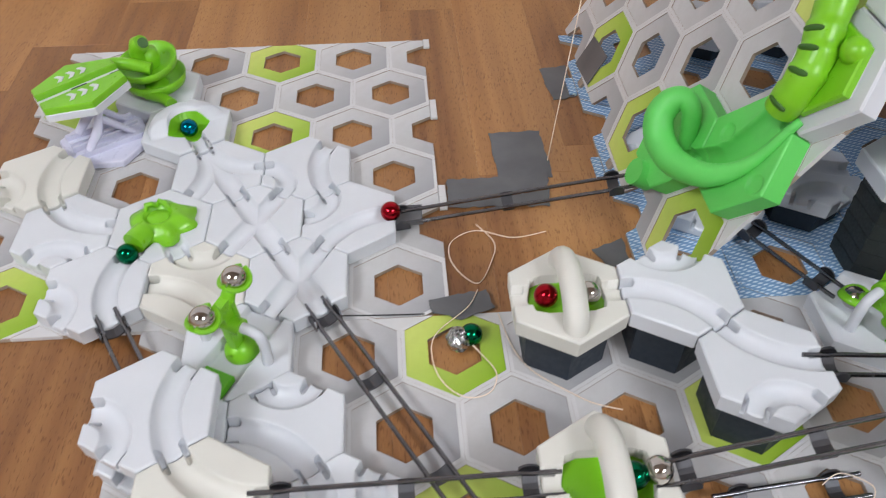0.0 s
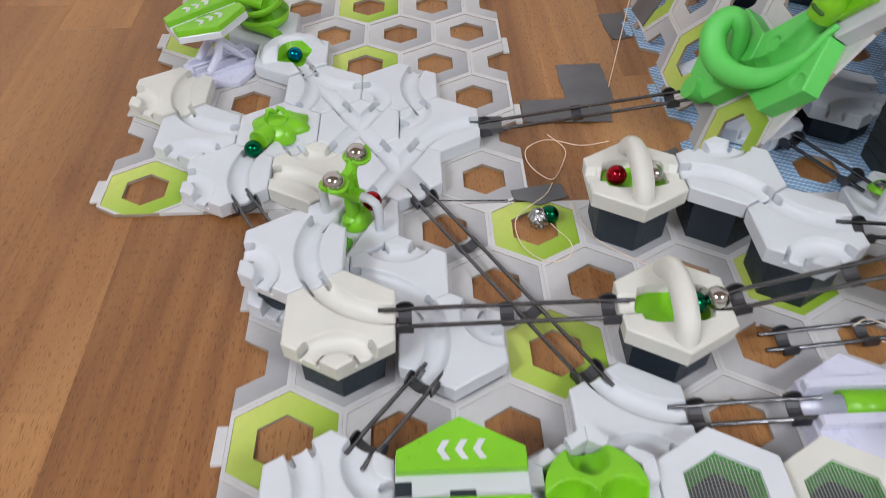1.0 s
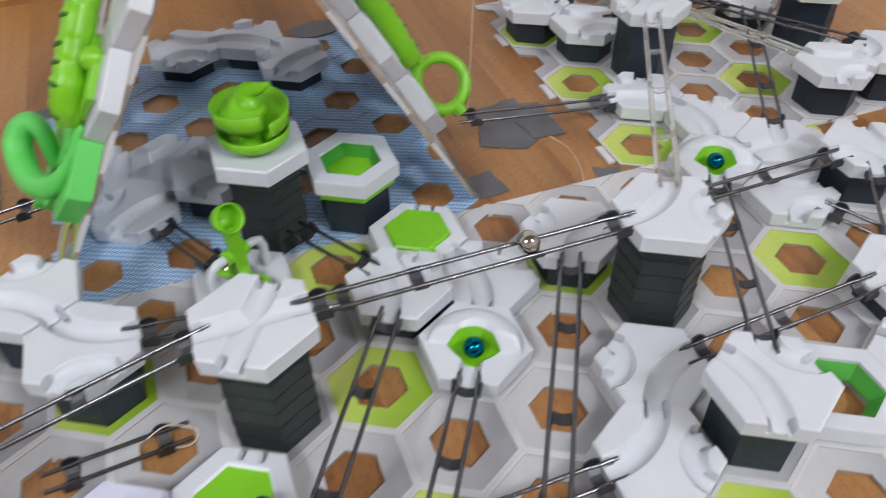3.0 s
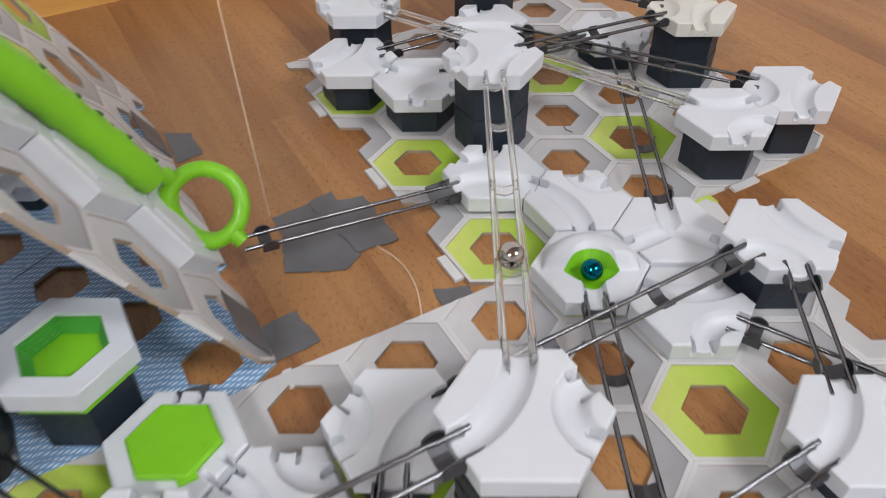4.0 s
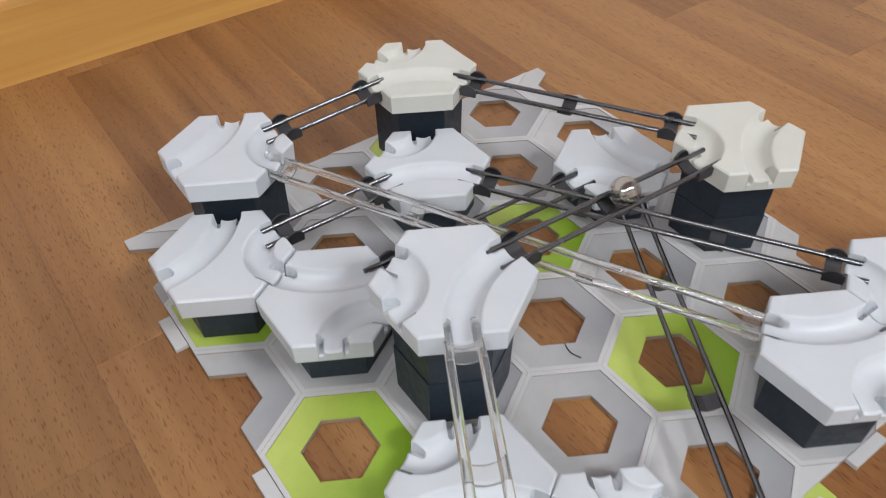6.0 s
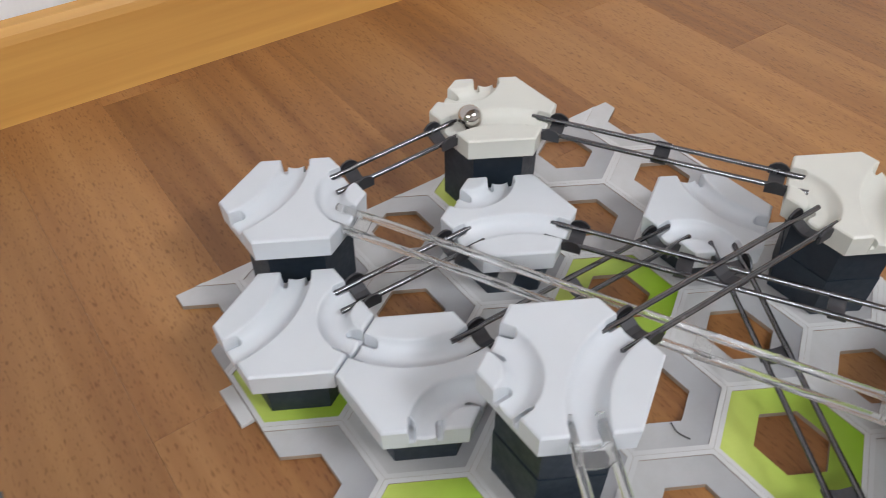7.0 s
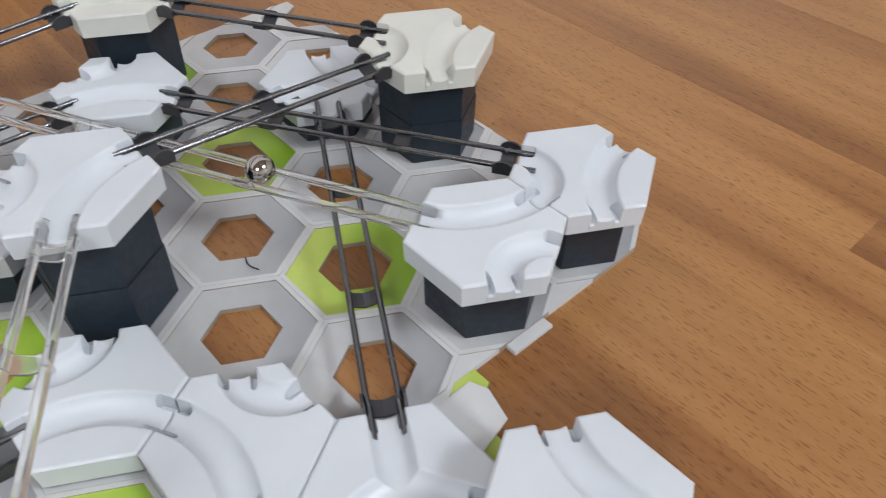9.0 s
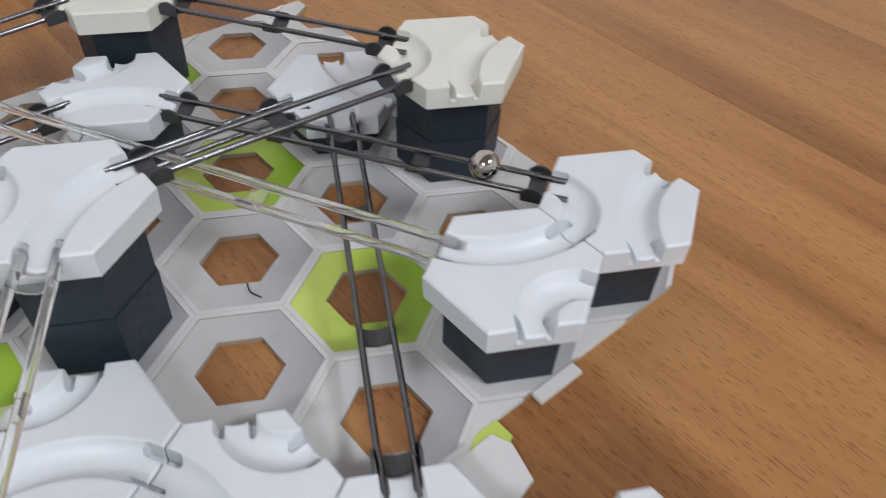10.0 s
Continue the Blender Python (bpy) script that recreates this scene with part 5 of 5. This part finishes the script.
    u = Vector((0, 0, 1)).cross(facing).normalized()
    w = facing.cross(u)
    ring = [tuple(c + u * (0.0186 * math.cos(a)) + w * (0.0190 * math.sin(a))) for a in (2 * math.pi * k / 44 for k in range(44))]
    part("ring", Shape().tube(ring, 0.0043, sides=16, closed=True), t, GREEN)
    at = lambda a, rad, off=0.0: tuple(c + u * (rad * math.cos(radians(a))) + w * (rad * math.sin(radians(a))) + facing * off)  # noqa: E731
    lip = [at(a, 0.0192, -0.0050) for a in range(136, 278, 10)]
    part("bowl", Shape().tube(lip, [0.0046 + 0.0036 * math.sin(math.pi * k / 14) for k in range(15)], sides=14), t, GREEN)
    spout = smooth_path([at(172, 0.0375, -0.004), at(176, 0.0300, -0.004), at(190, 0.0225, -0.003), at(212, 0.0185, -0.002)], 5)
    part("tray", Shape().tube(spout, [0.0100 - 0.0045 * k / 15 for k in range(16)], sides=18, flat=0.7), t, GREEN)
    part("lug", Shape().tube([at(-58, 0.0200), at(-58, 0.0268)], [0.0050, 0.0042], sides=12), t, GREEN)
    part("lug", Shape().tube([at(128, 0.0195), at(128, 0.0268)], [0.0050, 0.0042], sides=12), t, GREEN)
    # the rails that leave the tent
    rail((-1, 5), (0.1215, 0.3265, 0), T2[(-1, 5)] - 0.0035, 0.0362, label="dark steel track rail leading to the green loop ramp", spans=1)
    rail((10, 5), (0.4150, 0.3265, 0), T2[(10, 5)] - 0.0030, 0.0318, label="dark steel track rail from the green ring outlet", far_clip=True, spans=0)


# ---- tape, thread and small things ----
def tape(points, z, label="strip of grey cloth tape stuck to the floor", seed=1, tilt=None):
    """A strip of tape: an outline with slightly ragged edges, thin and flat."""
    rng = random.Random(seed)
    ring = []
    for k in range(len(points)):
        a, b = points[k], points[(k + 1) % len(points)]
        n = max(2, int(math.dist(a, b) / 0.004))
        for q in range(n):
            f = q / n
            j = 0.0010 if 0 < q else 0
            ring.append((a[0] + (b[0] - a[0]) * f + rng.uniform(-j, j), a[1] + (b[1] - a[1]) * f + rng.uniform(-j, j)))
    cx, cy = sum(p[0] for p in ring) / len(ring), sum(p[1] for p in ring) / len(ring)
    v, n = [(cx, cy, z + 0.0005)], len(ring)
    for f, h in ((0.5, 0.0005), (1.0, 0.0004)):
        v += [(cx + (x - cx) * f, cy + (y - cy) * f, z + h) for x, y in ring]
    v += [(x, y, z) for x, y in ring]
    f = [(0, 1 + k, 1 + (k + 1) % n) for k in range(n)]
    for q in range(2):
        o = 1 + q * n
        f += [(o + k, o + n + k, o + n + (k + 1) % n, o + (k + 1) % n) for k in range(n)]
    f = [tuple(reversed(g)) if len(g) == 4 else g for g in f]
    me = Shape().add(v, f, 0, False).data("tape", TAPE)
    bm = bmesh.new()
    bm.from_mesh(me)
    bmesh.ops.recalc_face_normals(bm, faces=bm.faces)
    bm.to_mesh(me)
    bm.free()
    solo("tape_strip", me, label, "tape", group="tape strips")


def smooth_path(points, n=6):
    pts = [Vector(p) for p in points]
    out = []
    for a, b, c, d in zip([pts[0]] + pts[:-2], pts[:-1], pts[1:], pts[2:] + [pts[-1]]):
        for k in range(n):
            s = k / n
            out.append(0.5 * ((2 * b) + (c - a) * s + (2 * a - 5 * b + 4 * c - d) * s * s + (3 * b - a - 3 * c + d) * s ** 3))
    return out + [pts[-1]]


def thread(points, label, radius=0.00034, mat=None):
    solo("thread", Shape().tube(smooth_path(points), radius, sides=6), label, "thread", mat or THREAD, group="threads")


def clutter():
    tape([(0.041, 0.423), (0.079, 0.423), (0.080, 0.370), (0.042, 0.370)], 0.0004, seed=2)
    tape([(0.007, 0.372), (0.076, 0.371), (0.073, 0.340), (0.006, 0.344)], 0.0012, seed=3)
    tape([(0.4445, 0.374), (0.462, 0.3745), (0.488, 0.380), (0.480, 0.316), (0.466, 0.3065), (0.434, 0.3225), (0.4448, 0.356)], 0.0004, "wide strip of grey cloth tape on the floor", 4)
    tape([(0.470, 0.372), (0.504, 0.364), (0.5045, 0.3145), (0.478, 0.3165)], 0.0012, "wide strip of grey cloth tape on the floor", 5)
    tape([(0.4035, 0.288), (0.428, 0.2905), (0.432, 0.2635), (0.4035, 0.261)], 0.0004, "short strip of grey tape at a tent side", 6)
    tape([(0.409, 0.506), (0.427, 0.495), (0.427, 0.465), (0.409, 0.463)], 0.0004, "short strip of grey tape at a tent side", 7)
    tape([(0.332, 0.567), (0.357, 0.579), (0.3765, 0.574), (0.376, 0.548), (0.355, 0.544), (0.3365, 0.549)], BOARD + 0.0004, "strip of grey tape at the back of a board", 13)
    tape([(0.502, 0.267), (0.522, 0.259), (0.520, 0.2525), (0.501, 0.2525)], 0.0004, "torn strip of grey tape by a board", 8)
    tape([(0.092, 0.505), (0.114, 0.509), (0.114, 0.464), (0.096, 0.461)], 0.0004, "short strip of grey tape at a tent side", 9)
    tape([(0.092, 0.299), (0.113, 0.308), (0.113, 0.283), (0.098, 0.285)], 0.0004, "short strip of grey tape at a tent side", 10)
    tape([(-0.012, 0.262), (0.022, 0.268), (0.026, 0.254), (0.006, 0.246), (-0.010, 0.252)], BOARD + 0.0008, "crumpled piece of grey tape on a board", 11)
    tape([(0.335, 0.257), (0.352, 0.266), (0.372, 0.262), (0.366, 0.246), (0.345, 0.244)], BOARD + 0.0008, "crumpled dark tape between two boards", 12)
    # tape that folds up onto the leaning boards
    for side, v0, row, sd in ((LEFT, 0.0, 8.1, 21), (RIGHT, 0.0, 8.1, 22), (RIGHT, 0.0, 4.05, 23)):
        s = Shape().box(0.0, 0.026, -0.018, 0.018, BOARD + 0.0002, BOARD + 0.0009, inset=0.0003)
        x, y = slope(v0, row)
        solo("tape_strip", s, "grey tape folded up onto a leaning board", "tape", TAPE, m=side @ pose(x + 0.001, y, 0, 0, 0, 6 if sd % 2 else -5), group="tape strips")
    # tape sleeves on the two rails that cross the floor
    for cellp, k, z in (((-1, 5), 0, T2[(-1, 5)] - 0.0025), ((10, 5), 3, T2[(10, 5)] - 0.0020)):
        x, y = cell(*cellp)
        a = radians(60 * k)
        s = Shape()
        v = [(xx, 0.0076 * math.cos(w), -0.0046 + 0.0058 - 0.0058 * math.sin(w)) for xx in (0.0195, 0.046) for w in (math.pi * q / 10 for q in range(11))]
        s.add(v, [(q, q + 1, 12 + q, 11 + q) for q in range(10)], 0, True)
        v = [(p[0], p[1] * 1.06, p[2] - 0.0007) for p in v]
        s.add(v, [(q + 1, q, 11 + q, 12 + q) for q in range(10)], 0, True)
        solo("tape_sleeve", s, "grey tape wrapped round a rail's end", "tape", TAPE, m=pose(x, y, z, 0, 0, 60 * k), group="tape strips")
    thread([(0.066, 0.317, 0.001), (0.044, 0.313, 0.001), (0.022, 0.321, 0.001), (0.006, 0.313, 0.001), (0.003, 0.299, 0.001), (0.009, 0.284, 0.001), (0.019, 0.276, 0.001),
            (0.028, 0.292, 0.0014), (0.032, 0.309, 0.0014), (0.022, 0.327, 0.001)], "pale cotton thread looped on the floor")
    thread([(0.017, 0.267, 0.005), (0.010, 0.254, 0.0055), (-0.010, 0.236, 0.004), (-0.012, 0.217, 0.004), (-0.006, 0.202, 0.004), (0.005, 0.194, 0.004), (0.017, 0.197, 0.004),
            (0.021, 0.209, 0.004), (0.014, 0.222, 0.004), (0.007, 0.229, 0.008)], "white thread looped round a hole in a board")
    thread([(0.027, 0.249, 0.004), (0.032, 0.225, 0.004), (0.040, 0.209, 0.004), (0.056, 0.195, 0.004), (0.069, 0.186, 0.004), (0.083, 0.181, 0.004)], "white thread lying across a board")
    thread([(-0.062, 0.2535, 0.0046), (-0.038, 0.2525, 0.0042), (-0.015, 0.2515, 0.0045)], "dark thread along the joint of two boards", 0.0004, INK)
    thread([(0.489, 0.320, 0.001), (0.496, 0.298, 0.001), (0.495, 0.275, 0.001), (0.486, 0.250, 0.004)], "pale cotton thread lying on the floor")
    thread([(0.662, 0.362, 0.0033), (0.6605, 0.357, 0.0036), (0.6625, 0.352, 0.0033)], "short dark fibre on a board", 0.0003, INK)
    thread([(0.079, 0.388, 0.001), (0.107, 0.436, 0.187), (0.135, 0.484, 0.374)], "thin pale string pulled tight up from the floor")
    thread([(0.444, 0.376, 0.001), (0.431, 0.330, 0.191), (0.418, 0.283, 0.382)], "thin pale string pulled tight up from the taped floor")
    s = Shape().ball((0, 0, 0), 0.0072, seg=20, rings=12)
    rng = random.Random(5)
    s.v = [tuple(c * (1 + rng.uniform(-0.16, 0.12)) for c in p) for p in s.v]
    s.s = [False] * len(s.s)
    solo("foil_ball", s, "crumpled ball of silver foil in a board's hole", "foil ball", TIN, m=pose(0.0025, 0.2295, 0.0072))
    marble("dark green metal marble taped beside a foil ball", BOTTLE, (0.0098, 0.2322, 0.0078))
    # a short rail lying loose on the board
    rail((0.1130, 0.1245, 0), (0.1870, 0.1310, 0), 0.0095, 0.0095, label="short dark steel rail lying loose on a board", spans=0)
    thread([(0.165, 0.131, 0.009), (0.176, 0.136, 0.009), (0.190, 0.130, 0.006), (0.186, 0.123, 0.0045), (0.174, 0.124, 0.006)], "white thread round a loose rail")
    # torn white paper at the edge of the end board
    solo("paper_scrap", Shape().prism([(0.668, 0.247), (0.690, 0.2475), (0.693, 0.240), (0.689, 0.226), (0.672, 0.222)], BOARD + 0.0002, BOARD + 0.0008), "torn scrap of whitish card on a board's edge", "paper scrap", LINE)


def still_marbles():
    x, y = cell(1, 3)
    z = ARCH_TOP[(1, 3)] - 0.0076 + BALL
    marble("shiny red metal marble under a white arch", RED, (x - 0.0112, y, z))
    marble("polished steel marble beside a white arch", STEEL, (x + 0.0112, y, z))
    x, y = cell(1, 1)
    z = ARCH_TOP[(1, 1)] - 0.0076 + BALL
    marble("shiny dark green metal marble beside a white arch", BOTTLE, (x + 0.0105, y, z))
    return (marble("shiny red metal marble rolling along the track", RED, (-0.0319, 0.3265, 0.0161)), marble("polished steel marble rolling along the rails", STEEL, (0.081, 0.1257, 0.0436)))


# positions of the two rolling marbles: seconds, x, y, z
SILVER_ROWS = [
    (0, 0.0785, 0.1257, 0.0439), (2, 0.0799, 0.1257, 0.0437), (2.2, 0.0842, 0.1257, 0.0434), (2.3, 0.1338, 0.1257, 0.0595), (2.4, 0.1799, 0.1257, 0.0758),
    (2.5, 0.2256, 0.1257, 0.0837), (2.6, 0.2553, 0.1257, 0.0838), (2.7, 0.2849, 0.1257, 0.0837), (2.8, 0.3150, 0.1257, 0.0836), (2.9, 0.3459, 0.1257, 0.0836),
    (3, 0.3768, 0.1257, 0.0835), (3.1, 0.4069, 0.1257, 0.0834), (3.2, 0.4372, 0.1259, 0.0834), (3.3, 0.4521, 0.1288, 0.0835), (3.4, 0.4656, 0.1361, 0.0836),
    (3.5, 0.4748, 0.1454, 0.0837), (3.6, 0.4820, 0.1569, 0.0833), (3.7, 0.4883, 0.1678, 0.0825), (3.8, 0.4942, 0.1781, 0.0818), (3.9, 0.4998, 0.1878, 0.0812),
    (4, 0.5058, 0.1980, 0.0805), (4.1, 0.5117, 0.2083, 0.0799), (4.2, 0.5173, 0.2180, 0.0791), (4.3, 0.5232, 0.2283, 0.0785), (4.4, 0.5292, 0.2386, 0.0778),
    (4.5, 0.5351, 0.2489, 0.0770), (4.6, 0.5410, 0.2592, 0.0764), (4.7, 0.5466, 0.2689, 0.0757), (4.8, 0.5526, 0.2791, 0.0751), (4.9, 0.5582, 0.2888, 0.0743),
    (5, 0.5641, 0.2991, 0.0737), (5.1, 0.5700, 0.3094, 0.0730), (5.2, 0.5760, 0.3197, 0.0723), (5.3, 0.5823, 0.3306, 0.0716), (5.4, 0.5882, 0.3409, 0.0709),
    (5.5, 0.5942, 0.3512, 0.0702), (5.6, 0.6063, 0.3655, 0.0702), (5.7, 0.6229, 0.3745, 0.0702), (5.8, 0.6492, 0.3769, 0.0693), (5.9, 0.6757, 0.3769, 0.0672),
    (6, 0.7023, 0.3769, 0.0652), (6.1, 0.7281, 0.3769, 0.0632), (6.2, 0.7547, 0.3770, 0.0611), (6.3, 0.7706, 0.3951, 0.0611), (6.4, 0.7587, 0.4190, 0.0606),
    (6.5, 0.7457, 0.4416, 0.0600), (6.6, 0.7333, 0.4629, 0.0593), (6.7, 0.7214, 0.4836, 0.0587), (6.8, 0.7097, 0.5037, 0.0582), (6.9, 0.6964, 0.5180, 0.0582),
    (7, 0.6793, 0.5260, 0.0582), (7.1, 0.6571, 0.5276, 0.0577), (7.2, 0.6359, 0.5276, 0.0568), (7.3, 0.6140, 0.5276, 0.0559), (7.4, 0.5942, 0.5185, 0.0556),
    (7.5, 0.5977, 0.4970, 0.0553), (7.6, 0.6022, 0.4891, 0.0548), (7.7, 0.6064, 0.4818, 0.0543), (7.8, 0.6110, 0.4739, 0.0538), (7.9, 0.6155, 0.4660, 0.0533),
    (8, 0.6201, 0.4581, 0.0528), (8.1, 0.6257, 0.4484, 0.0522), (8.2, 0.6316, 0.4381, 0.0515), (8.3, 0.6373, 0.4284, 0.0509), (8.4, 0.6418, 0.4205, 0.0503),
    (8.5, 0.6460, 0.4132, 0.0499), (8.6, 0.6520, 0.4029, 0.0492), (8.7, 0.6579, 0.3926, 0.0485), (8.8, 0.6639, 0.3823, 0.0479), (8.9, 0.6702, 0.3713, 0.0472),
    (9, 0.6765, 0.3604, 0.0465), (9.1, 0.6832, 0.3489, 0.0457), (9.2, 0.6898, 0.3373, 0.0450), (9.3, 0.6965, 0.3258, 0.0442), (9.4, 0.7035, 0.3137, 0.0434),
    (9.5, 0.7109, 0.3009, 0.0427), (9.6, 0.7277, 0.2840, 0.0427), (9.7, 0.7547, 0.2765, 0.0427), (9.8, 0.7703, 0.2968, 0.0427), (9.9, 0.7632, 0.3106, 0.0423),
    (10, 0.7552, 0.3246, 0.0418),
]
RED_ROWS = [
    (0, -0.0319, 0.3265, 0.0161), (0.1, -0.0482, 0.3228, 0.0161), (0.2, -0.0629, 0.3134, 0.0161), (0.3, -0.0732, 0.3003, 0.0161), (0.4, -0.0806, 0.2874, 0.0161),
    (0.5, -0.0884, 0.2740, 0.0161), (0.6, -0.0969, 0.2593, 0.0161), (0.7, -0.0997, 0.2544, 0.0161), (0.85, -0.1020, 0.2462, 0.0190), (1.1, -0.1050, 0.2402, 0.0150),
    (1.2, -0.0980, 0.2522, 0.0480), (1.3, -0.1120, 0.2342, 0.0700), (1.4, -0.1330, 0.2002, 0.0480), (1.5, -0.1361, 0.1658, 0.0411), (1.6, -0.1203, 0.1385, 0.0411),
    (1.7, -0.0936, 0.1262, 0.0411), (1.8, -0.0638, 0.1257, 0.0416), (1.9, -0.0378, 0.1257, 0.0420), (2, -0.0104, 0.1257, 0.0425), (2.1, 0.0192, 0.1257, 0.0430),
    (2.2, 0.0460, 0.1257, 0.0435), (10, 0.0460, 0.1257, 0.0435),
]


def motions():
    """The red marble rolls in and is thrown by the scoop; the steel marble is knocked on and runs over the towers."""
    walk(red_marble, [(t, Matrix.Translation((x, y, z))) for t, x, y, z in RED_ROWS])
    walk(steel_marble, [(t, Matrix.Translation((x, y, z))) for t, x, y, z in SILVER_ROWS])
    hub = 0.034
    walk(swing_lever, [(t, pose(0, 0, hub, 0, a, 0)) for t, a in ((0, 176), (1.06, 176), (1.12, 140), (1.18, 95), (1.23, 48), (1.28, 5), (1.34, -10), (1.42, -4), (1.52, -8), (10, -8))])


room()
boards()
tiles()
rails()
column(4, 4, 0.0775 - TH - BOARD, True)
spiral(4, 4, 0.0775, 0)
spiral(-4, 8, 0.0155, 0, chute=True)
arch_launchers()
eye_tiles()
swing_lever = catapults()
bridges()
vortex()
splitter()
mesh_tile(1, -1, 0.0310)
mesh_tile(2, -1, 0.0195)
mesh_tile(5, 4, 0.0512, True, "white hexagonal frame tile with a lime green ribbed bed")
mesh_tile(9, -1, 0.0165, False, "white hexagonal frame tile with mesh, set low on a board")
tube_tile()
pan_tiles()
tent_fittings()
clutter()
red_marble, steel_marble = still_marbles()
floor_strips()
motions()
